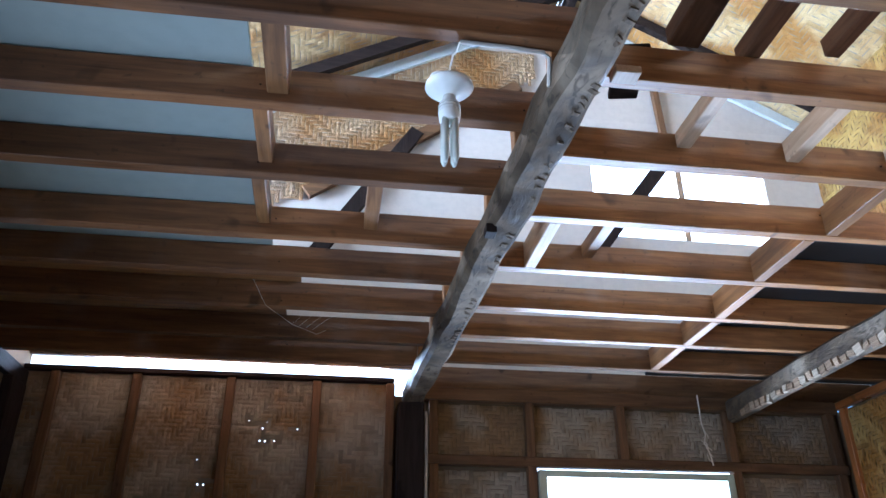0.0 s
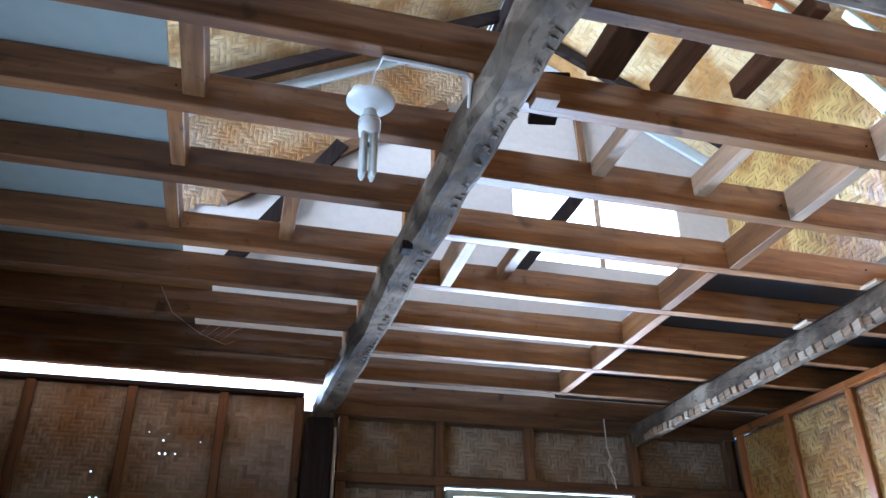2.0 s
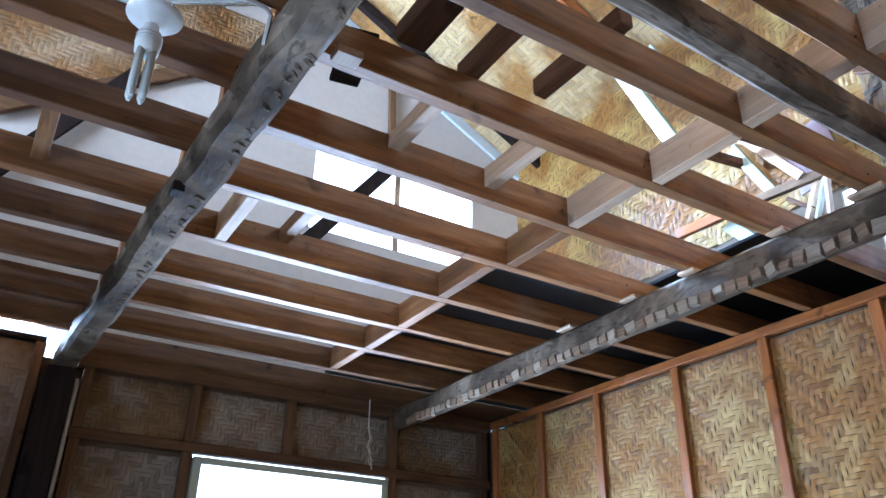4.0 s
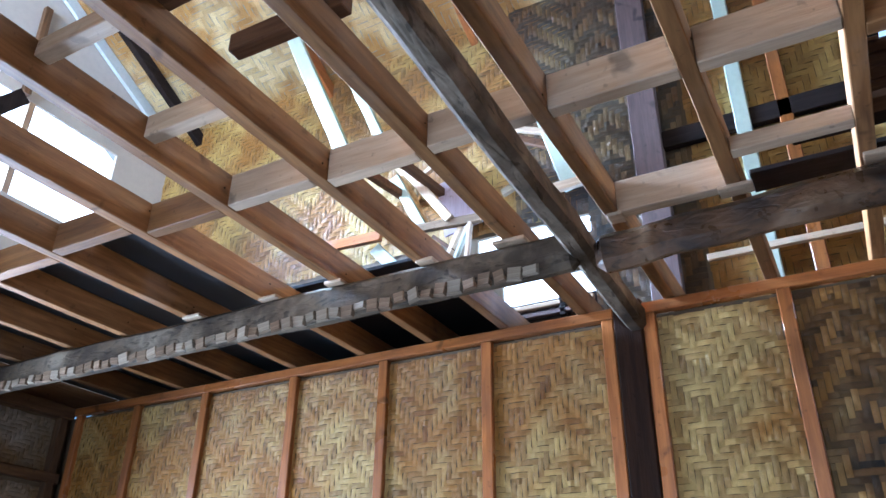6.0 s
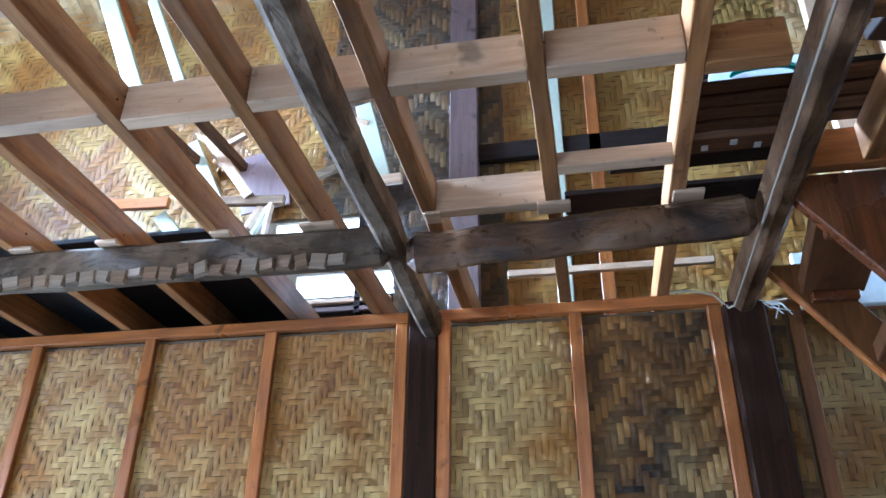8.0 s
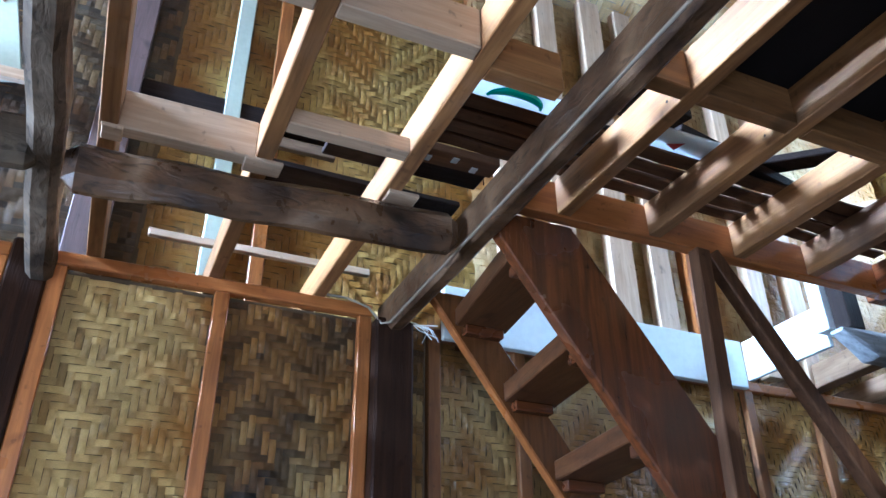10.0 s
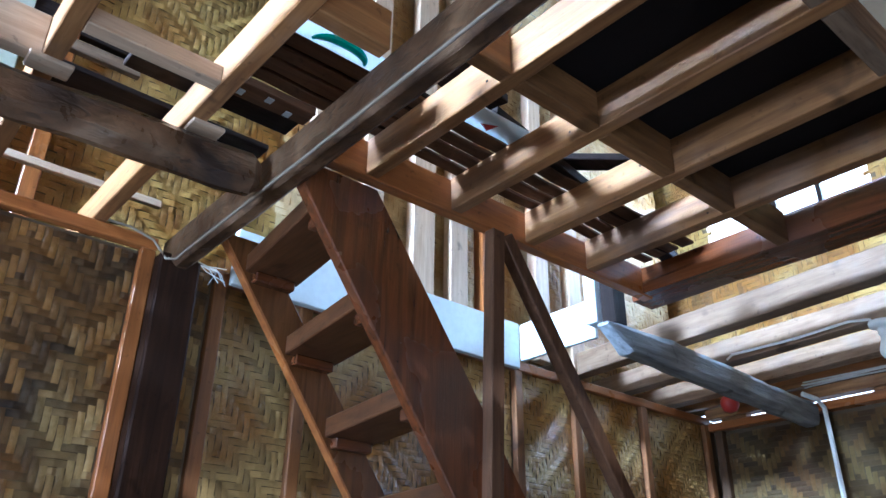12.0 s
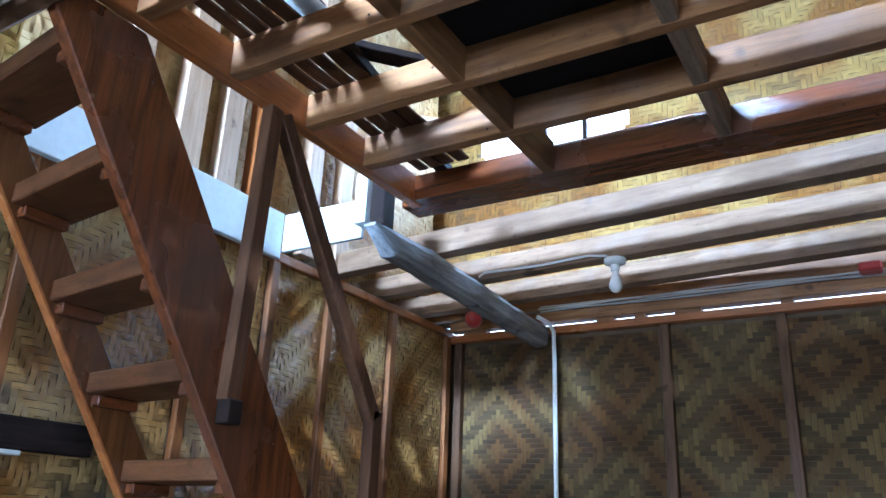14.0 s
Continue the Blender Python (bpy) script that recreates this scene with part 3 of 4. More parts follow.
for k in range(54):
    ob = new("adze_facet", chip if rc.random() < 0.45 else chip_grey)
    ob.parent = girder
    ob.location = (2.509 + rc.uniform(-0.002, 0.002), 1.16 + k * 0.057, 2.652 + rc.uniform(-0.005, 0.006))
    ob.rotation_euler = (rc.uniform(-0.2, 0.2), rc.uniform(-0.15, 0.1), rc.uniform(-0.12, 0.12))
    ob.scale = (rc.uniform(0.5, 0.9), rc.uniform(0.8, 1.15), rc.uniform(0.55, 1.0))
chip_torn = chip.copy()
chip_torn.materials.clear()
chip_torn.materials.append(HEWNBARK)
for k in range(130):
    f = (k + rc.uniform(-0.4, 0.4)) / 130
    ob = new("adze_facet", chip_torn)
    ob.parent = main_beam
    ob.location = (0.752 - 0.152 * f + 0.025 + rc.uniform(-0.007, 0.005), -0.1 + 4.4 * f, 2.664 - 0.01 * f + rc.uniform(-0.003, 0.004))
    ob.rotation_euler = (rc.uniform(-0.15, 0.15), -math.pi / 2 + rc.uniform(-0.15, 0.25), rc.uniform(0.3, 0.9))
    ob.scale = (rc.uniform(0.12, 0.24), rc.uniform(0.14, 0.3), rc.uniform(0.3, 0.6))
log_beam((WEST, 0.905, 2.715), (EAST + 0.1, 1.005, 2.715), 0.078, 0.10, LOGBARK, "dark weathered round log beam across the room", 0.016)
log_beam((WEST, -0.14, 2.742), (EAST + 0.05, -0.155, 2.742), 0.074, 0.135, BROWNBEAM, "dark wooden beam with a cable clipped along it", 0.004)
bm = bmesh.new()
rings = []
for q in range(26):
    y = -1.592 - q * 0.0735
    grow = min(1.0, 0.12 + q / 2.2)
    cx, top, low = 2.548 + 0.0035 * q, 2.668 + 0.03 * min(1, q / 6), 2.666 - 0.098 * grow
    ring = []
    for k in range(10):
        a = k * math.pi / 5
        ca, sa = math.cos(a + 0.3), math.sin(a + 0.3)
        p = Vector((cx + 0.047 * math.copysign(abs(ca) ** 0.55, ca) * (0.6 + 0.4 * grow), y, (top + low) / 2 + (top - low) / 2 * math.copysign(abs(sa) ** 0.55, sa)))
        ring.append(bm.verts.new(p + Vector(noise.noise_vector(p * 9)) * 0.008))
    rings.append(ring)
for a, b in zip(rings, rings[1:]):
    for k in range(10):
        bm.faces.new((a[k], a[(k + 1) % 10], b[(k + 1) % 10], b[k]))
bm.faces.new(rings[0])
bm.faces.new(list(reversed(rings[-1])))
bmesh.ops.recalc_face_normals(bm, faces=bm.faces)
tagged(part("beam", bm, STUBMAT), "pale grey cut stub of a log girder over the stairwell", "beam", "beams under the floor")

# joists
def joist(y, x0, x1, mat=None, z0=JB, z1=JT, label="brown sawn wooden floor joist"):
    m = mat or JOIST[0]
    ob = part("joist", stick((x0, y - 0.0225, (z0 + z1) / 2), (x1, y - 0.0225, (z0 + z1) / 2), 0.045, z1 - z0, 0.003, (0, 0, 1), 0.003, 8), m)
    return tagged(ob, label, "joist", "floor joists")


EAST_JOISTS = [0.14, 0.505, 0.89, 1.255, 1.612, 1.985, 2.36, 2.775, 3.185, 3.545, 3.945]
BLOCK_ROW = [1.927, 1.927, 1.925, 1.938, 1.908, 1.916, 1.857, 1.887, 1.89, 1.88]
def beam_x(y):
    return 0.752 - 0.152 * (y + 0.1) / 4.47


for y in EAST_JOISTS:
    joist(y, beam_x(y) - 0.035, 3.75)
WEST_JOISTS = [0.46, 0.81, 1.15, 1.498, 1.843, 2.21, 2.625, 2.945, 3.30, 3.70, 4.03]
for y in WEST_JOISTS:
    joist(y, WEST - 0.2, beam_x(y) + (0.04 if y < 1.2 or y > 3.8 else 0.10), WESTJOIST, label="dark brown sawn wooden floor joist")
SOUTH_JOISTS = [-0.37, -0.70, -1.04, -1.365]
for y in SOUTH_JOISTS:
    joist(y, WEST - 0.2, 2.43)
joist(-1.705, WEST - 0.2, 2.43, STAIR[0], z1=2.89, label="dark reddish floor joist at the stairwell's edge")
tagged(part("joist", stick((WEST - 0.2, -1.822, 2.835), (2.52, -1.822, 2.835), 0.135, 0.095, 0.004, (0, 0, 1), 0.004, 10), STAIR[0]), "wide dark reddish plank doubling the edge joist", "joist", "floor joists")
joist(-3.39, WEST - 0.2, 3.6)
SKEW = 0.085                    # these three lie a little askew to the walls
for y in (-2.245, -2.682, -3.10):
    a, b = (WEST - 0.2, y + SKEW * (1.73 - WEST), 2.842), (3.6, y - SKEW * 1.9, 2.842)
    tagged(part("joist", stick(a, b, 0.085, 0.117, 0.004, (0, 0, 1), 0.004, 10), DAYLITJOIST), "sawn wooden floor joist by the end wall, daylight put into its pale colour", "joist", "floor joists")

# blocking between the joists
def block(x, y0, y1, mat, z0=JB, z1=JT, w=0.045):
    ob = part("blocking", stick((x, y0, (z0 + z1) / 2), (x, y1, (z0 + z1) / 2), w, z1 - z0, 0.003), mat)
    return tagged(ob, "short pale lumber blocking between two joists", "blocking", "blocking between joists")


for k, (a, b) in enumerate(zip(EAST_JOISTS, EAST_JOISTS[1:])):
    block(BLOCK_ROW[k], a, b - 0.045, PALE[1] if b < 2.2 else JOIST[1])
block(2.528, 0.505, 0.845, PALE[1])
for a, b in ((-0.70, -0.415), (-1.04, -0.745), (-1.365, -1.085), (-1.705, -1.41)):
    block(1.85, a, b, JOIST[1])
block(1.85, -0.37, -0.22, JOIST[1])
for a, b in ((-0.70, -0.415), (-1.04, -0.745), (-1.365, -1.085), (-1.705, -1.41)):
    block(1.235, a, b, HEWN[1])
block(-0.05, 1.498, 1.798, JOIST[1], 2.81, 2.90, 0.06)
block(-0.105, 1.843, 2.165, JOIST[1], 2.82, 2.90)
block(-0.137, 2.21, 2.58, JOIST[1], 2.825, 2.90)

block(1.19, 1.612, 1.94, PALE[1], 2.845)
block(1.552, 1.612, 1.94, PALE[1], 2.825)
block(0.89, 2.36, 2.73, PALE[1], JB, JT - 0.01)
block(1.13, 2.36, 2.73, JOIST[1], JB + 0.06, JT)
block(2.345, 0.14, 0.46, PALE[1], JB, JB + 0.05)
block(0.25, 2.21, 2.58, JOIST[1], 2.825, 2.90, 0.05)
block(1.975, -0.10, 0.095, JOIST[1])

tagged(part("trimmer", stick((2.455, -0.21, 2.84), (2.455, -1.775, 2.84), 0.045, 0.12, 0.003, (0, 0, 1), 0.003, 6), FRAME[1]), "reddish-brown trimmer joist along the stairwell opening", "joist")

# ---------------------------------------------------------------- stair
def rake(y0, y1, z0, z1, wide, x0, x1):
    """A leaning plank in a plane of constant x: the two ends are cut level; wide is its level width."""
    bm = bmesh.new()
    vs = [bm.verts.new((x, y, z)) for x in (x0, x1) for y, z in ((y0, z0), (y0 - wide, z0), (y1 - wide, z1), (y1, z1))]
    for f in ((0, 1, 2, 3), (7, 6, 5, 4), (0, 4, 5, 1), (1, 5, 6, 2), (2, 6, 7, 3), (3, 7, 4, 0)):
        bm.faces.new([vs[i] for i in f])
    bmesh.ops.recalc_face_normals(bm, faces=bm.faces)
    bmesh.ops.bevel(bm, geom=list(bm.edges), offset=0.004, segments=1, affect="EDGES")
    return bm


stair = thing("stair", (2.8, -1.4, 0), "steep reddish-brown open wooden stair rising to the upper floor", "stair")
SLOPE = 1.385
foot = -0.128 - 2.765 / SLOPE
part("stringer", rake(-0.128, foot, 2.765, 0.0, 0.305, 2.455, 2.495), STAIR[2], stair)
part("stringer", rake(-0.195, foot - 0.055, 2.75, 0.0, 0.16, 2.985, 3.02), STAIRDARK, stair)
for k in range(-1, 10):
    z = 2.388 - 0.243 * k
    yl = -0.128 - (2.765 - z) / SLOPE
    bm = box(2.497, 2.983, yl - 0.20, yl - 0.005, z, z + 0.063)
    for v in bm.verts:
        v.co.y -= 0.062 * (v.co.x - 2.497) / 0.486
    part("tread", bm, TREAD[0], stair)
    for x, back in ((2.497, 0.0), (2.945, 0.06)):
        part("cleat", box(x, x + 0.038, yl - back - 0.175, yl - back - 0.03, z - 0.035, z - 0.001), STAIR[1], stair)
# The stringer's lower edge catches light; a paler strip carries that in colour.
bm = stick((3.002, -0.20, 2.745), (3.002, foot - 0.06, 0.0), 0.034, 0.012, 0.002, (0, 0.83, -0.56))
part("edge_strip", bm, FRAME[2], stair, "tan edge strip, light on the stringer's edge put into its colour")
part("newel", stick((2.44, -0.872, 1.86), (2.44, -0.905, 2.78), 0.045, 0.055, 0.004, (0, 1, 0)), SLAT[2], stair)
part("handrail", stick((2.44, -0.945, 2.775), (2.44, -1.54, 1.90), 0.045, 0.055, 0.004), SLAT[2], stair)
part("newel", stick((2.44, -1.545, 0.0), (2.44, -1.545, 1.93), 0.045, 0.055, 0.004, (0, 1, 0)), SLAT[2], stair)

fascia = thing("stairwell_fascia", (3.0, -1.5, 2.8), "white painted boards lining the edge of the stairwell", "fascia")
part("board", box(3.205, 3.235, -1.81, -0.35, 2.68, 2.90), WHITE, fascia)
part("board", box(2.76, 3.205, -1.835, -1.81, 2.715, 2.895), WHITE, fascia)
part("board", box(2.70, 2.76, -1.84, -1.75, 2.755, 2.985), WHITE, fascia)
part("end_block", box(2.625, 2.697, -1.86, -1.78, 2.74, 2.95), DARK[2], fascia, "black end block")

# ---------------------------------------------------------------- upper storey
for x0, x1, y0, y1 in ((WEST - 0.3, -0.02, 3.09, 3.50), (-0.016, 0.64, 3.42, 3.50), (WEST - 0.3, -0.10, 3.504, 4.10), (-0.096, 0.64, 3.86, 4.10), (WEST - 0.3, 0.64, 4.104, 4.36)):
    tagged(part("smoky_board", box(x0, x1, y0, y1, JT + 0.003, JT + 0.022, 0.003), JOIST[0]), "smoke-darkened brown floor board over the joists", "board", "smoky floor boards")
floor_sheet = part("upper_floor_sheet", box(WEST - 0.3, -0.13, 0.2, 3.08, JT + 0.003, JT + 0.02, 0), GREYPLY)
tagged(floor_sheet, "grey-blue painted plywood laid over the joists", "floor sheet", kind="structure")
tagged(part("upper_floor_sheet", box(1.24, 1.84, -1.55, -0.42, JT + 0.003, JT + 0.02, 0.002), BLACKPLY), "blackened plywood sheet laid over the joists", "floor sheet")
tagged(part("upper_floor_sheet", box(2.02, 3.62, 2.36, 4.36, JT + 0.003, JT + 0.02, 0.002), NAVYPLY), "dark blue-grey plywood laid over the joists", "floor sheet")
# Black strip added to stand in for the shade behind the girder.
tagged(part("upper_floor_sheet", box(2.70, 3.62, 1.60, 2.352, JT + 0.003, JT + 0.02, 0.002), BLACKPLY), "black plywood strip added along the eave as the gap's shade", "floor sheet")
for k, (x, w) in enumerate(((2.20, 0.052), (2.263, 0.046), (2.322, 0.050), (2.383, 0.045))):
    tagged(part("floor_slat", stick((x, 0.12, JT + 0.012), (x + 0.005, -1.70, JT + 0.010), w, 0.012, 0.002, (0, 0, 1), 0.009, 14), SLAT[1]), "dark brown wooden floor slat across the joists", "slat", "floor slats")

# Board above the slats, added to stop light striping through their gaps.
tagged(part("floor_board", box(2.178, 2.412, -0.50, 0.10, JT + 0.022, JT + 0.04, 0.002), BLACKPLY), "black board over the floor slats, added to block light through their gaps", "board")

upper = thing("wall_upper_north", (1.7, 4.5, 2.9), "cream plywood gable wall of the upper storey with a bright opening", "wall", kind="structure")
def gable(y, mat, parent, hole, z_low, name="gable_board"):
    hx0, hx1, hz0, hz1 = hole
    for x0, x1, z0, z1 in ((WEST - 0.3, hx0, z_low, 4.9), (hx0, hx1, z_low, hz0), (hx0, hx1, hz1, 4.9), (hx1, 3.75, z_low, 4.9)):
        part(name, box(x0, x1, y, y + 0.02, z0, z1, 0), mat, parent)
    bm = bmesh.new()
    vs = [bm.verts.new(c) for yy in (y, y + 0.02) for c in ((-0.15, yy, 4.9), (3.75, yy, 4.9), (1.75, yy, 5.95))]
    for f in ((0, 1, 2), (5, 4, 3), (0, 3, 4, 1), (1, 4, 5, 2), (2, 5, 3, 0)):
        bm.faces.new([vs[i] for i in f])
    part(name, bm, mat, parent)


gable(4.5, CREAM, upper, (1.87, 3.19, 3.93, 4.60), 2.92)
part("mullion", box(2.505, 2.55, 4.50, 4.53, 3.93, 4.60), PALE[2], upper)
upper_s = thing("wall_upper_south", (1.7, -3.6, 2.9), "woven bamboo gable wall of the upper storey with a bright opening", "wall", kind="structure")
gable(-3.62, BAMBOO_BACK, upper_s, (2.1, 3.15, 3.80, 4.20), 2.80)
part("mullion", box(2.66, 2.74, -3.63, -3.59, 3.80, 4.20), DARK[2], upper_s)
part("mullion", box(2.38, 2.41, -3.63, -3.59, 3.80, 4.20), DARK[2], upper_s)
weave("woven_panel", (3.6, -3.595, 2.85), (-1, 0, 0), (0, 0, 1), 4.2, 2.0, BAMBOO_GOLD, upper_s, cell=0.03, holes=((0.45, 1.5, 0.95, 1.35),))

upper_e = thing("wall_upper_east", (3.6, 0, 2.6), "woven bamboo outer wall of the upper storey with upright studs", "wall", kind="structure")
part("backing", box(3.63, 3.65, SOUTH - 0.2, 1.27, 2.5, 5.05, 0), BAMBOO_BACK, upper_e)
# The lowest backing is near black, as the shade under the eave.
for y0, y1, z0, z1, m in ((1.27, 4.52, 2.5, 3.055, DARK[1]), (1.27, 4.52, 3.18, 3.38, BAMBOO_BACK), (1.27, 4.52, 3.48, 5.05, BAMBOO_BACK), (1.76, 4.52, 3.055, 3.18, BAMBOO_BACK), (1.90, 4.52, 3.38, 3.48, BAMBOO_BACK)):
    part("backing", box(3.63, 3.65, y0, y1, z0, z1, 0), m, upper_e)
part("eave_slat", box(3.60, 3.63, 1.28, 1.85, 3.01, 3.035), PALE[1], upper_e)
part("eave_slat", box(3.60, 3.63, 1.28, 1.85, 2.965, 2.99), PURPLE[1], upper_e)
part("eave_post", box(3.60, 3.64, 1.42, 1.455, 2.95, 3.5), DARK[2], upper_e)
weave("woven_panel", (3.625, 0.74, 2.55), (0, -1, 0), (0, 0, 1), 4.34, 2.45, BAMBOO_GOLD, upper_e, cell=0.03)
weave("woven_panel", (3.62, 1.27, 2.55), (0, -1, 0), (0, 0, 1), 0.53, 2.45, BAMBOO_SOOT, upper_e, cell=0.03, cross=BAMBOO_BLACK)
weave("woven_panel", (3.615, 1.66, 3.5), (0, -1, 0), (0, 0, 1), 0.39, 1.5, BAMBOO_SOOT, upper_e, cell=0.03, cross=BAMBOO_BLACK)
weave("woven_panel", (3.625, 4.5, 3.5), (0, -1, 0), (0, 0, 1), 3.2, 1.5, BAMBOO_GOLD, upper_e, cell=0.03)
part("purple_stud", box(3.54, 3.60, 0.86, 1.0, 2.9, 5.0), PURPLE[2], upper_e)
part("pale_stud", box(3.56, 3.61, 0.45, 0.52, 2.9, 5.0), PALEGREEN, upper_e)
part("brown_stud", box(3.57, 3.61, 0.27, 0.33, 2.6, 5.0), FRAME[2], upper_e)
part("rail", box(3.57, 3.61, -3.5, 0.86, 3.70, 3.80), DARK[1], upper_e)
for y, w in ((-0.72, 0.1), (-1.0, 0.11), (-1.295, 0.13), (-1.515, 0.11), (-2.1, 0.1), (-2.36, 0.1)):
    part("stud", box(3.30, 3.36, y - w / 2, y + w / 2, 2.8, 4.9), PALE[2], upper_e)
part("stud", box(3.29, 3.36, -1.72, -1.66, 2.8, 4.9), FRAME[2], upper_e)
weave("woven_panel", (3.40, -0.58, 2.95), (0, -1, 0), (0, 0, 1), 2.82, 1.95, BAMBOO_UP, upper_e, cell=0.03)

roof = thing("roof", (1.75, 0, 5), "gable roof lined underneath with woven bamboo on rafters", "roof", kind="structure")
def slope(sign, x_eave, z_eave):
    ridge = Vector((1.75, 0, 5.95))
    eave = Vector((x_eave, 0, z_eave))
    d = (ridge - eave)
    L = d.length
    d.normalize()
    if sign > 0:
        weave("roof_lining", (eave.x, 4.9, eave.z), (0, -1, 0), d, 8.8, L, BAMBOO_UP, roof, cell=0.04)
    else:
        weave("roof_lining", (eave.x, -3.9, eave.z), (0, 1, 0), d, 8.8, L, BAMBOO_UP, roof, cell=0.04)
    up = Vector((0, 1, 0)).cross(d) if sign < 0 else d.cross(Vector((0, 1, 0)))
    if up.z < 0:
        up = -up
    a, b = eave + up * 0.05 - d * 0.3, ridge + up * 0.05
    bm = bmesh.new()
    vs = [bm.verts.new((p.x, y, p.z + h)) for h in (0, 0.03) for p in (a, b) for y in (-4.2, 5.2)]
    for f in ((0, 1, 3, 2), (4, 6, 7, 5), (0, 4, 5, 1), (2, 3, 7, 6), (0, 2, 6, 4), (1, 5, 7, 3)):
        bm.faces.new([vs[i] for i in f])
    part("sheet", bm, ROOFMAT, roof)


slope(1, 3.9, 4.85)
slope(-1, -2.0, 3.95)
# Upper west side is made up; its opening lets sun and fill light in.
walk_up = thing("wall_upper_west", (WEST - 0.3, 0, 3), "unseen low upper side wall with a long opening added to admit light", "wall", kind="structure")
part("board", box(WEST - 0.3, WEST - 0.28, -3.6, 4.5, 2.9, 3.45, 0), BAMBOO_BACK, walk_up)

# boards and battens lying about the open upper floor
def board(a, b, wide, deep, mat, label, category="board", name="loose_board"):
    return tagged(part(name, stick(a, b, wide, deep, 0.003, (0, 0, 1), 0.003, 4), mat), label, category)


board((1.235, 1.22, 2.932), (1.235, 1.61, 2.932), 0.05, 0.06, SLAT[1], "short dark board end lying on the joists")
board((1.455, 1.18, 2.932), (1.455, 1.545, 2.932), 0.045, 0.06, SLAT[1], "short dark board end lying on the joists")
board((1.03, 1.15, 2.932), (1.03, 1.56, 2.932), 0.09, 0.06, SLAT[1], "thick dark board end lying on the joists")
board((0.845, 1.515, 2.77), (0.845, 1.565, 2.77), 0.07, 0.024, PALE[1], "small pale shim on the main beam", "shim", "shim")
board((3.42, 0.72, 3.0), (3.42, -0.12, 3.0), 0.025, 0.03, PALE[1], "thin pale batten along the wall", "batten", "batten")
board((2.03, -0.33, 2.925), (2.09, -0.55, 2.925), 0.12, 0.03, DARK[1], "dark charred board lying slantwise over the joists")
board((2.12, -0.58, 2.93), (2.34, -1.80, 2.93), 0.055, 0.04, DARK[1], "long dark charred batten lying slantwise over the joists", "batten", "batten")
board((2.24, -0.90, 2.963), (2.02, -1.16, 2.963), 0.07, 0.025, DARK[1], "dark charred board crossing a batten")
board((2.36, -1.28, 2.93), (2.16, -1.47, 2.93), 0.06, 0.03, PALE[1], "pale weathered board end lying slantwise over the joists")
board((2.47, 0.12, 2.918), (2.468, -0.19, 2.918), 0.07, 0.03, SLAT[1], "brown plank with small white spots beside the slats")
# Two boards added so that the gap by the beam reads dark.
board((2.57, 0.30, 2.95), (2.57, -0.20, 2.95), 0.12, 0.02, DARK[1], "dark board added over the gap by the beam to darken it")
board((2.80, 0.45, 2.95), (2.80, -0.20, 2.95), 0.13, 0.02, DARK[1], "dark board added over the gap by the beam to darken it")
for k, (dx, y) in enumerate(((0.005, 0.03), (-0.012, -0.05), (0.012, -0.12))):
    tagged(part("plaster_spot", box(2.455 + dx, 2.48 + dx, y - 0.012, y + 0.008, 2.8985, 2.9025, 0.001), FILM), "small white spot on a plank", "plaster spot", "plaster spots")
for k, y in enumerate((0.1, 0.47, 0.85, 1.23, 1.57, 1.95, 2.31, 2.7)):
    board((2.53, y - 0.06 + 0.02 * (k % 3), 2.779), (2.53, y + 0.03 + 0.03 * (k % 2), 2.779), 0.062, 0.014, PALE[1], "small flat shim between girder and joist", "shim", "shim")

# braces and poles under the upper roof
for a, b, w, m in (((3.05, 2.92, 5.0), (3.05, 2.39, 3.84), 0.085, PALEGREEN), ((3.05, 2.46, 4.52), (3.05, 2.12, 3.77), 0.05, PALEGREEN), ((3.5, 2.36, 3.94), (3.5, 2.16, 3.55), 0.06, PALEGREEN),
                   ((3.5, 1.44, 4.06), (3.5, 1.31, 3.57), 0.085, PALEGREEN)):
    tagged(part("brace", stick(a, b, w, 0.04, 0.004, (1, 0, 0)), m), "pale green painted slanting brace under the roof", "brace", "roof braces")
tagged(part("collar", stick((3.085, 2.36, 3.80), (3.615, 2.30, 3.82), 0.04, 0.05, 0.004), SLAT[1]), "short dark batten joining two roof braces", "batten")
tagged(part("collar", stick((3.085, 2.14, 3.80), (3.615, 2.10, 3.82), 0.04, 0.05, 0.004), SLAT[0]), "short dark batten holding a roof brace", "batten")
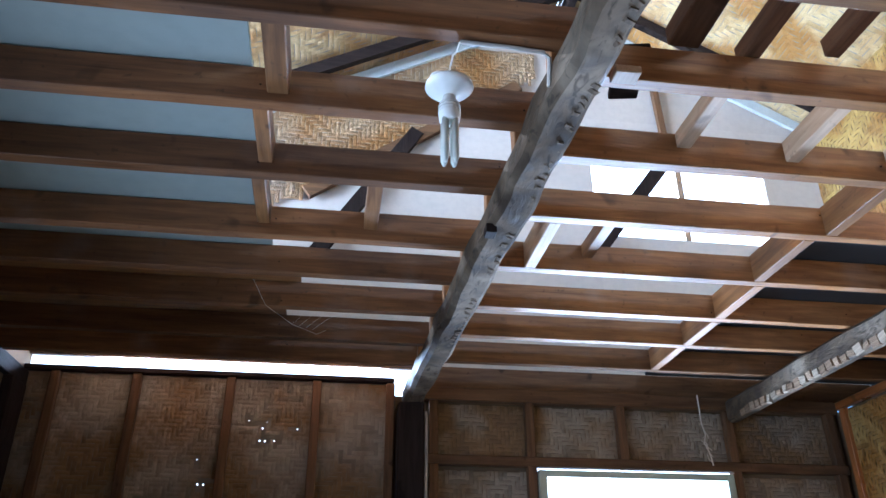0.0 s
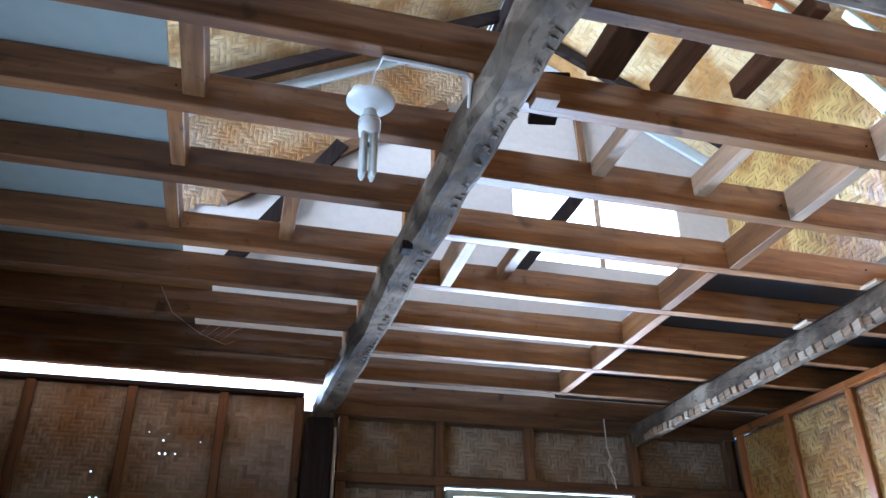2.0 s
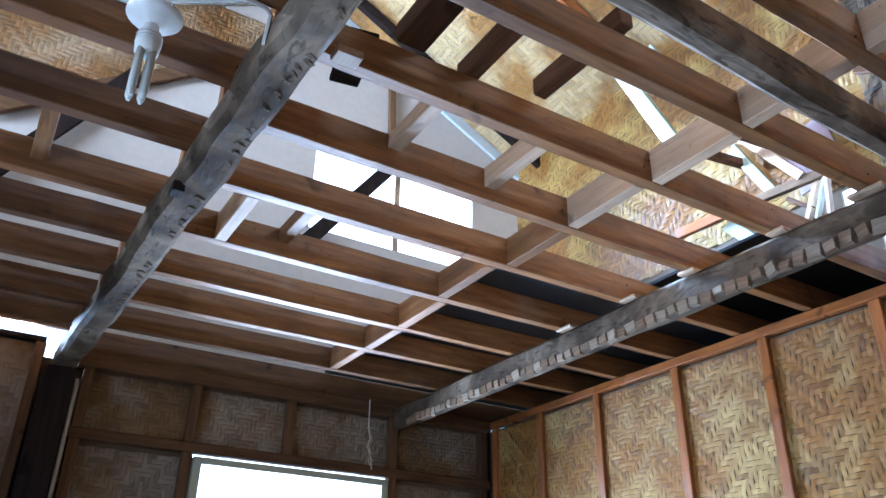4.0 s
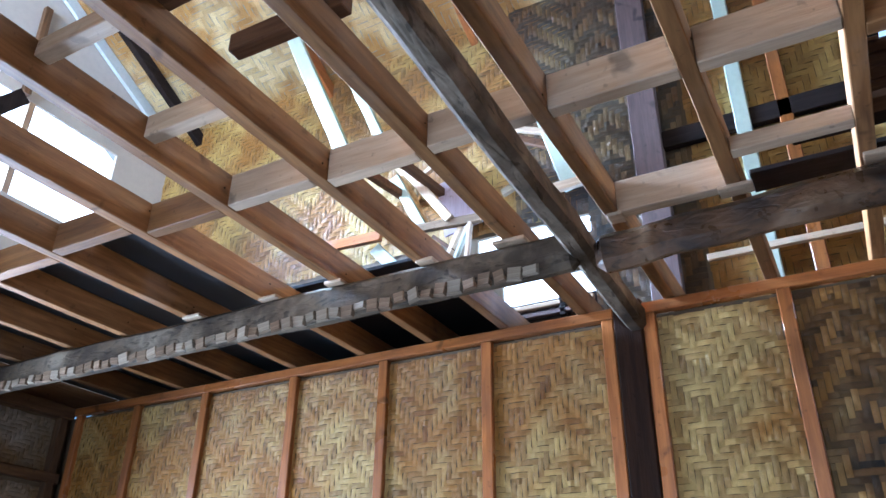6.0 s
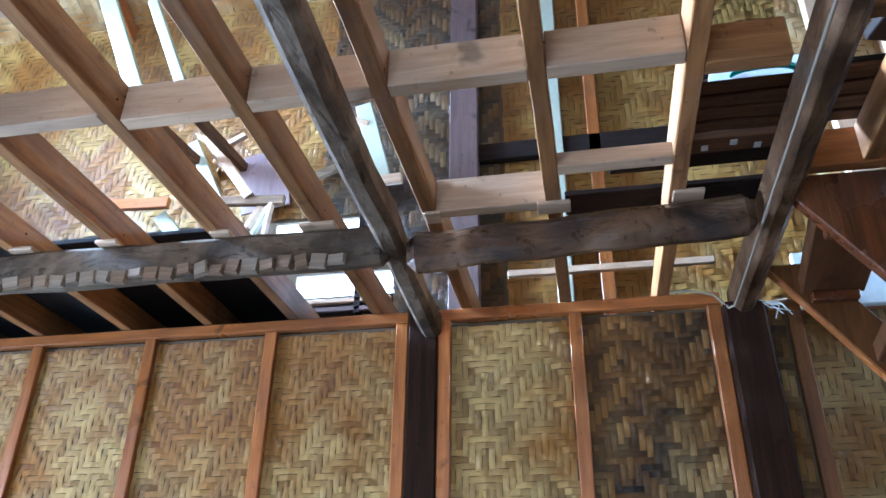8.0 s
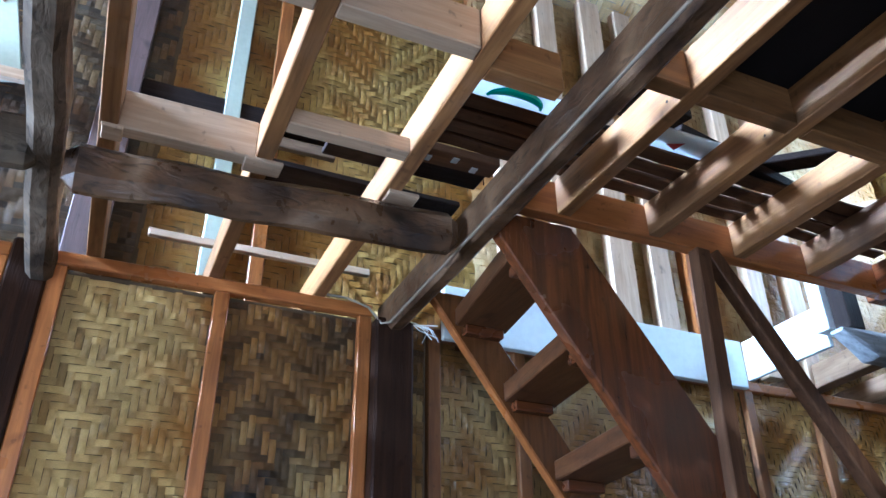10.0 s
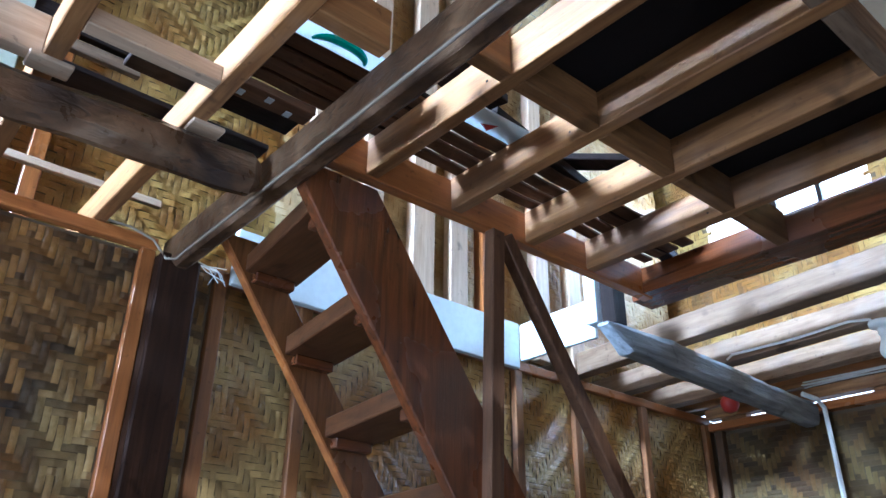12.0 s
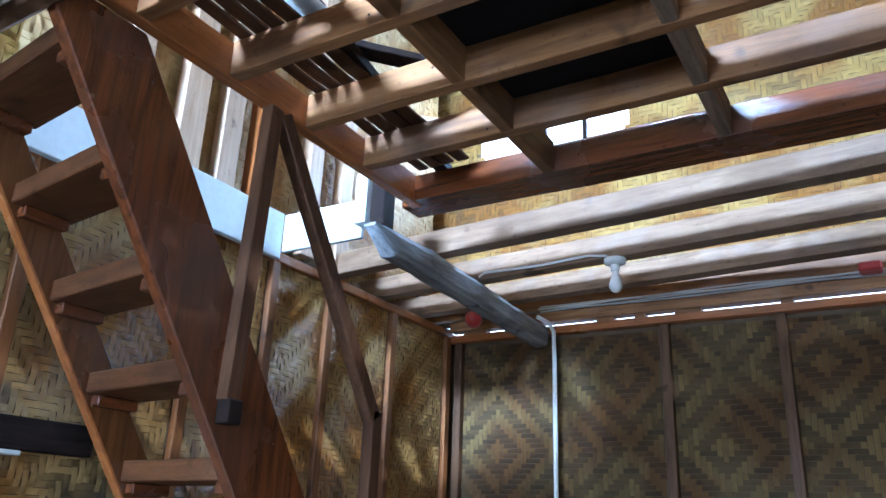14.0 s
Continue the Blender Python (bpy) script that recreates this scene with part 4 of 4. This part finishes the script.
for a, b, w, m in (((3.48, 2.26, 3.555), (3.48, 1.80, 3.52), 0.05, HEWN[1]), ((3.47, 2.27, 3.95), (3.47, 1.98, 3.55), 0.05, PALE[2]), ((3.46, 2.19, 3.85), (3.46, 2.05, 3.93), 0.03, PALE[1]),
                   ((3.5, 1.62, 3.98), (3.5, 1.40, 3.85), 0.04, SLAT[1]), ((3.49, 1.62, 4.03), (3.49, 1.40, 3.93), 0.03, PALE[1]), ((3.48, 1.68, 3.63), (3.48, 1.55, 3.68), 0.04, TORN[1]),
                   ((3.5, 2.02, 3.33), (3.5, 1.93, 3.51), 0.028, PALE[2]), ((3.49, 1.965, 3.31), (3.49, 1.88, 3.50), 0.02, PALEGREEN), ((3.48, 1.89, 3.28), (3.48, 1.865, 3.51), 0.022, PALE[2]),
                   ((3.5, 2.10, 3.49), (3.5, 1.98, 3.38), 0.02, SLAT[2]), ((3.45, 2.78, 3.565), (3.45, 2.40, 3.55), 0.06, FRAME[1]), ((3.5, 2.47, 3.51), (3.5, 2.26, 3.27), 0.07, PALEGREEN),
                   ((3.46, 1.44, 3.565), (3.46, 1.21, 3.57), 0.05, PALE[1]), ((3.4, 0.53, 3.503), (3.4, 0.06, 3.51), 0.05, HEWN[1])):
    tagged(part("stick", stick(a, b, w, 0.03, 0.003, (1, 0, 0), 0.003, 4), m), "rough odd stick of lumber nailed under the eave", "stick", "odd sticks under the eave")

# ---------------------------------------------------------------- fittings
def lathe(profile, at, sides=20):
    """A turned shape from (radius, height) pairs, upwards from at."""
    bm = bmesh.new()
    rings = [[bm.verts.new((at[0] + r * math.cos(k * 2 * math.pi / sides), at[1] + r * math.sin(k * 2 * math.pi / sides), at[2] + h)) for k in range(sides)] for r, h in profile]
    for a, b in zip(rings, rings[1:]):
        for k in range(sides):
            bm.faces.new((a[k], a[(k + 1) % sides], b[(k + 1) % sides], b[k]))
    bm.faces.new(list(reversed(rings[0])))
    bm.faces.new(rings[-1])
    bmesh.ops.recalc_face_normals(bm, faces=bm.faces)
    return bm


lamp = thing("ceiling_lamp", (0.41, 1.70, 2.84), "unlit compact fluorescent bulb in a white holder hung by wire", "lamp")
at = (0.41, 1.70, 2.84)
part("rose", lathe(((0.014, -0.068), (0.028, -0.058), (0.056, -0.044), (0.066, -0.034), (0.065, -0.028), (0.05, -0.016), (0.022, -0.006), (0.01, 0.0)), at, 28), PLASTIC, lamp, smooth=True)
part("screw_cap", lathe(((0.024, -0.012), (0.024, -0.008), (0.01, -0.002)), (at[0] - 0.03, at[1] - 0.01, at[2] + 0.002), 10), PLASTIC, lamp)
part("socket", lathe(((0.020, -0.150), (0.027, -0.145), (0.030, -0.12), (0.027, -0.088), (0.018, -0.078), (0.018, -0.064)), at), PLASTIC, lamp, smooth=True)
for z in (-0.098, -0.108, -0.118):
    part("groove", lathe(((0.0265, z - 0.002), (0.0305, z), (0.0265, z + 0.002)), at), CABLE, lamp)
for dx, dy in ((-0.013, -0.012), (0.013, -0.012), (-0.013, 0.012), (0.013, 0.012)):
    part("glass_tube", tube([(at[0] + dx, at[1] + dy, z) for z in (2.70, 2.63, 2.575, 2.562)], 0.0095, 10, (0.0095, 0.0095, 0.0095, 0.004)), TUBEGLASS, lamp, "clear-ended frosted glass tube", True)
part("wire_loop", tube([(0.41 + 0.014 * math.cos(a), 1.70, 2.85 + 0.014 * math.sin(a)) for a in [k * 0.63 for k in range(11)]], 0.002, 6), CABLE, lamp)
part("wire", tube([(0.41, 1.70, 2.86), (0.408, 1.62, 2.85), (0.405, 1.55, 2.80), (0.405, 1.485, 2.778)], 0.0025, 6), CABLE, lamp)
tagged(part("cable_clip_run", tube([(0.405, 1.485, 2.776), (0.53, 1.488, 2.777), (0.615, 1.492, 2.775), (0.632, 1.50, 2.765), (0.635, 1.53, 2.70)], 0.006, 6), CABLE), "grey cable clipped under a joist to the main beam", "cable")

lamp = thing("ceiling_lamp", (1.94, -2.69, 2.783), "clear light bulb in a white plastic ceiling socket", "lamp")
at = (1.94, -2.70, 2.783)
part("rose", lathe(((0.02, -0.03), (0.05, -0.022), (0.052, -0.004), (0.05, 0.0)), at), PLASTIC, lamp, smooth=True)
part("socket", lathe(((0.017, -0.062), (0.021, -0.055), (0.022, -0.03)), at), PLASTIC, lamp, smooth=True)
part("bulb", lathe(((0.004, -0.165), (0.02, -0.158), (0.030, -0.14), (0.031, -0.125), (0.024, -0.10), (0.016, -0.078), (0.015, -0.062)), at), PLASTIC, lamp, "frosted glass bulb", True)
tagged(part("cable_run", tube([(2.62, -2.62, 2.76), (2.60, -2.64, 2.785), (2.3, -2.66, 2.79), (2.05, -2.65, 2.80), (1.97, -2.66, 2.79), (1.95, -2.69, 2.78)], 0.006, 6), PLASTIC), "white cable from the stub beam to the bulb", "cable")

for k in range(5):
    z, y = 2.772 + 0.006 * k, -3.385 + 0.012 * (k % 3)
    tagged(part("cable_run", tube([(2.62 - q * 0.19, y + 0.006 * math.sin(q * 1.7 + k), z + 0.004 * math.sin(q * 1.1 + 2 * k)) for q in range(19)], 0.004, 6), CABLE), "grey electric cable in a loose bundle along the wall top", "cable", "bundled cables")
tagged(part("conduit", tube([(2.60, -3.30, 2.72), (2.565, -3.38, 2.70), (2.555, -3.425, 2.66), (2.553, -3.428, 2.5), (2.55, -3.428, 1.0)], 0.013, 8), PLASTIC), "white plastic conduit running down the wall", "conduit")
tagged(part("conduit", tube([(-0.5, -0.093, 2.672), (1.2, -0.096, 2.670), (2.2, -0.104, 2.669), (3.12, -0.108, 2.668), (3.19, -0.10, 2.69), (3.225, -0.06, 2.76), (3.235, 0.02, 2.787), (3.235, 0.12, 2.787)], 0.0045, 8), DUSTY), "thin white conduit clipped along the dark beam", "conduit")
tagged(part("conduit", tube([(0.668, NORTH - 0.145, 2.60), (0.672, NORTH - 0.150, 2.56), (0.670, NORTH - 0.148, 2.0), (0.670, NORTH - 0.148, 0.4)], 0.008, 8), DUSTY), "thin dusty conduit running down the black post", "conduit")
tagged(part("junction_box", box(0.86, 0.96, -3.36, -3.27, 2.765, 2.81, 0.01), REDPLASTIC), "small red plastic junction box on the cables", "box")
tagged(part("red_ball", lathe(((0.01, -0.05), (0.035, -0.04), (0.05, -0.01), (0.048, 0.02), (0.03, 0.042), (0.008, 0.05)), (2.96, -3.2, 2.72)), REDPLASTIC, smooth=True), "round red plastic float hung under the joists", "float")
part("cord", tube([(2.96, -3.2, 2.765), (2.962, -3.172, 2.79), (2.96, -3.159, 2.81)], 0.003, 6), CABLE, bpy.data.objects["red_ball"])
hung = tagged(part("hanging_string", tube([(2.336, 4.36, 2.79), (2.34, 4.365, 2.62), (2.352, 4.36, 2.55), (2.335, 4.36, 2.50), (2.36, 4.365, 2.47), (2.345, 4.36, 2.49), (2.365, 4.36, 2.43), (2.372, 4.36, 2.373)], 0.004, 6), COBWEB), "frayed grey string hanging from the joists", "string")
rs = random.Random(5)
for k in range(5):
    z = 2.44 + k * 0.035
    part("fray", tube([(2.345, 4.36, z), (2.335 + rs.uniform(-0.02, 0.03), 4.355, z - 0.03), (2.35 + rs.uniform(-0.01, 0.03), 4.36, z - 0.05)], 0.0022, 5), COBWEB, hung)

sheet = thing("plastic_sheet", (2.06, -0.13, JT), "white plastic sheet with a teal printed arc lying upstairs", "sheet")
part("film", box(2.105, 2.172, -0.20, 0.05, JT + 0.003, JT + 0.007, 0.001), FILM, sheet)
part("printed_arc", tube([(2.166 - 0.045 * math.sin(a), -0.085 + 0.08 * math.cos(a), JT + 0.002) for a in [0.15 + k * 0.22 for k in range(14)]], 0.02, 8, [0.004 + 0.010 * math.sin(math.pi * k / 13) for k in range(14)]), TEAL, sheet, "teal printed arc")
lintel = tagged(part("lintel", box(EAST - 0.03, EAST + 0.03, -1.05, -0.31, 1.738, 1.838), DARK[1]), "dark wooden lintel with a white strip in the bamboo wall", "lintel")
part("edge_strip", box(EAST - 0.036, EAST + 0.02, -0.80, -0.33, 1.722, 1.736, 0.002), WHITE, lintel, "thin white strip under the lintel")

board((0.905, 1.585, 2.912), (0.945, 1.80, 2.912), 0.085, 0.022, DARK[0], "small dark offcut lying by the main beam", "offcut", "offcut")

# framing of the north gable and the rafters
for a, b, w, m, lab in (((0.62, 4.44, 4.62), (-0.02, 4.44, 3.62), 0.10, DARK[2], "dark slanting brace on the gable wall"), ((2.43, 4.44, 4.56), (1.78, 4.44, 3.70), 0.10, DARK[2], "dark slanting brace on the gable wall"),
                        ((2.42, 4.47, 5.30), (2.45, 4.47, 4.60), 0.05, FRAMEDARK[2], "thin brown batten on the gable wall")):
    tagged(part("brace", stick(a, b, w, 0.04, 0.003, (0, 1, 0)), m), lab, "brace", "gable braces")
for sx, ex, ez in ((1, 3.85, 4.875), (-1, -1.9, 4.005)):
    tagged(part("rake_board", stick((1.75, 4.47, 5.88), (ex, 4.47, ez - 0.07), 0.03, 0.09, 0.003), WHITE), "white painted board along the gable's rake", "rake board")
    for y in (4.2, 3.0, 1.9, 0.6, -0.7, -2.0, -3.2):
        tagged(part("rafter", stick((1.75, y, 5.86), (ex, y, ez - 0.09), 0.05, 0.09, 0.003), DARK[0] if y > 4 else FRAME[0]), "wooden rafter under the woven roof lining", "rafter", "rafters")
tagged(part("ridge_beam", stick((1.75, -3.6, 5.80), (1.75, 4.5, 5.80), 0.06, 0.12), DARK[1]), "dark ridge beam of the roof", "beam")

weave("woven_panel", (-0.45, 4.478, 3.55), (1, 0, 0), (0, 0, 1), 1.95, 1.9, BAMBOO_OLD, upper, cell=0.03, keep=lambda x, y: y > 0.30 + 0.70 * x and y < 1.23 + 0.533 * x)

# loose things under the eave and along the girder
CRUMPLED = painted("blue_grey_plastic", (0.30, 0.35, 0.44), 0.3)
PINKPLY = wood("pinkish_plywood", (0.52, 0.40, 0.42), (0.40, 0.29, 0.31), 2, 0.6, stained=0.25)
def crumpled_sheet(x0, x1, y0, y1, z, fold):
    bm = bmesh.new()
    nx, ny = 14, 40
    grid = []
    for j in range(ny + 1):
        row = []
        for i in range(nx + 1):
            u, v = i / nx, j / ny
            p = Vector((x0 + (x1 - x0) * u + 0.05 * noise.noise(Vector((0, v * 4, 3))) , y0 + (y1 - y0) * v + 0.04 * noise.noise(Vector((u * 3, 7, 0))), z))
            h = abs(noise.noise(Vector((p.x * 9, p.y * 6, 1)))) * 1.6 + abs(noise.noise(Vector((p.x * 23, p.y * 17, 4)))) * 0.6
            row.append(bm.verts.new(p + Vector((0, 0, fold * h))))
        grid.append(row)
    for a, b in zip(grid, grid[1:]):
        for i in range(nx):
            bm.faces.new((a[i], a[i + 1], b[i + 1], b[i]))
    bmesh.ops.solidify(bm, geom=bm.faces[:], thickness=0.0015)
    return bm


tagged(part("plastic_wrap", crumpled_sheet(2.60, 2.80, 2.36, 3.16, JT + 0.003, 0.05), CRUMPLED, smooth=True), "crumpled blue-grey plastic wrap lying across the floor joists", "plastic wrap")
part("plywood_patch", stick((3.595, 2.01, 3.90), (3.595, 1.95, 3.55), 0.26, 0.012, 0.002, (1, 0, 0)), PINKPLY, upper_e, "pinkish plywood patch on the bamboo wall")
weave("woven_offcut", (3.50, 2.12, 3.57), (0, 0.94, 0.34), (0, 0.42, 0.91), 0.07, 0.46, BAMBOO_UP, upper_e, cell=0.02, label="pale woven bamboo offcut")

# small things
web = tagged(part("cobweb", tube([(-0.20, 3.0, 2.79), (-0.16, 3.2, 2.76), (-0.05, 3.35, 2.735), (0.06, 3.45, 2.73), (0.10, 3.5, 2.77)], 0.0009, 5), COBWEB), "dusty cobweb strand hanging between joists", "cobweb")
for k in range(4):
    part("strand", tube([(-0.05 + 0.03 * k, 3.35 + 0.02 * k, 2.735), (-0.02 + 0.04 * k, 3.33, 2.755), (0.0 + 0.06 * k, 3.30, 2.79)], 0.0006, 5), COBWEB, web)
straw = tagged(part("straw_tuft", tube([(-0.93, 4.40, 2.832), (-0.90, 4.39, 2.855), (-0.86, 4.40, 2.875)], 0.002, 5), COBWEB), "tuft of dry straw stuck on the wall top", "straw")
rs = random.Random(9)
for k in range(12):
    x = -0.92 + rs.uniform(-0.06, 0.08)
    part("stalk", tube([(x, 4.40, 2.832), (x + rs.uniform(-0.04, 0.04), 4.39, 2.852), (x + rs.uniform(-0.07, 0.07), 4.39, 2.84 + rs.uniform(0.0, 0.04))], 0.0014, 5), COBWEB, straw)
wires = tagged(part("loose_wire", tube([(3.16, -0.20, 2.70), (3.14, -0.24, 2.68), (3.12, -0.26, 2.665), (3.14, -0.28, 2.65)], 0.0022, 6), PLASTIC), "bunch of loose white wire ends at the post", "wire")
for k in range(6):
    part("wire_end", tube([(3.16, -0.21, 2.69), (3.12 + rs.uniform(-0.03, 0.03), -0.24 + rs.uniform(-0.02, 0.02), 2.67 + rs.uniform(-0.02, 0.02)), (3.11 + rs.uniform(-0.03, 0.04), -0.265 + rs.uniform(-0.025, 0.025), 2.645 + rs.uniform(-0.03, 0.03))], 0.0016, 5), PLASTIC, wires)
part("bolt_plate", box(2.405, 2.452, -0.90, -0.845, 1.80, 1.865, 0.004), DARK[2], stair)
sign = thing("plastic_sheet", (2.112, -0.620, JT), "white plastic sheet with a small red triangle lying upstairs", "sheet")
part("film", box(2.085, 2.172, -0.76, -0.49, JT + 0.003, JT + 0.007, 0.001), FILM, sign)
bm = bmesh.new()
bm.faces.new([bm.verts.new(v) for v in ((2.122, -0.615, JT + 0.002), (2.162, -0.605, JT + 0.002), (2.146, -0.565, JT + 0.002))])
part("printed_triangle", bm, REDPLASTIC, sign, "small red printed triangle")

board((1.36, 4.45, 5.10), (-0.10, 4.45, 4.07), 0.04, 0.09, FRAMEDARK[0], "reddish diagonal board along the woven gable panel")
tagged(part("wedge", box(0.605, 0.64, 2.19, 2.24, 2.640, 2.672, 0.002), DARK[1]), "small dark wedge under the main beam", "wedge")

# nail heads along the joists
NAIL = bpy.data.meshes.new("nail_head")
bm = bmesh.new()
bmesh.ops.create_cone(bm, cap_ends=True, segments=8, radius1=0.0042, radius2=0.0030, depth=0.003, matrix=Matrix.Rotation(radians(90), 4, "X"))
bm.to_mesh(NAIL)
bm.free()
NAIL.materials.append(DARK[0])
rn = random.Random(21)
for ob in [q for q in bpy.data.objects if q.name.split(".")[0] == "joist" and q.type == "MESH"]:
    ys = [v.co.y for v in ob.data.vertices]
    if max(ys) - min(ys) > 0.06:
        continue
    xs = [v.co.x for v in ob.data.vertices]
    north = max(ys) < -0.3
    for x in (0.66, 0.71, 1.87, 1.93, 2.53, -0.11):
        if min(xs) + 0.05 < x < max(xs) - 0.05:
            nail = new("nail_head", NAIL)
            nail.parent = ob
            nail.location = (x + rn.uniform(-0.02, 0.02), max(ys) - 0.0015 if north else min(ys) + 0.0015, 2.84 + rn.uniform(-0.035, 0.035))
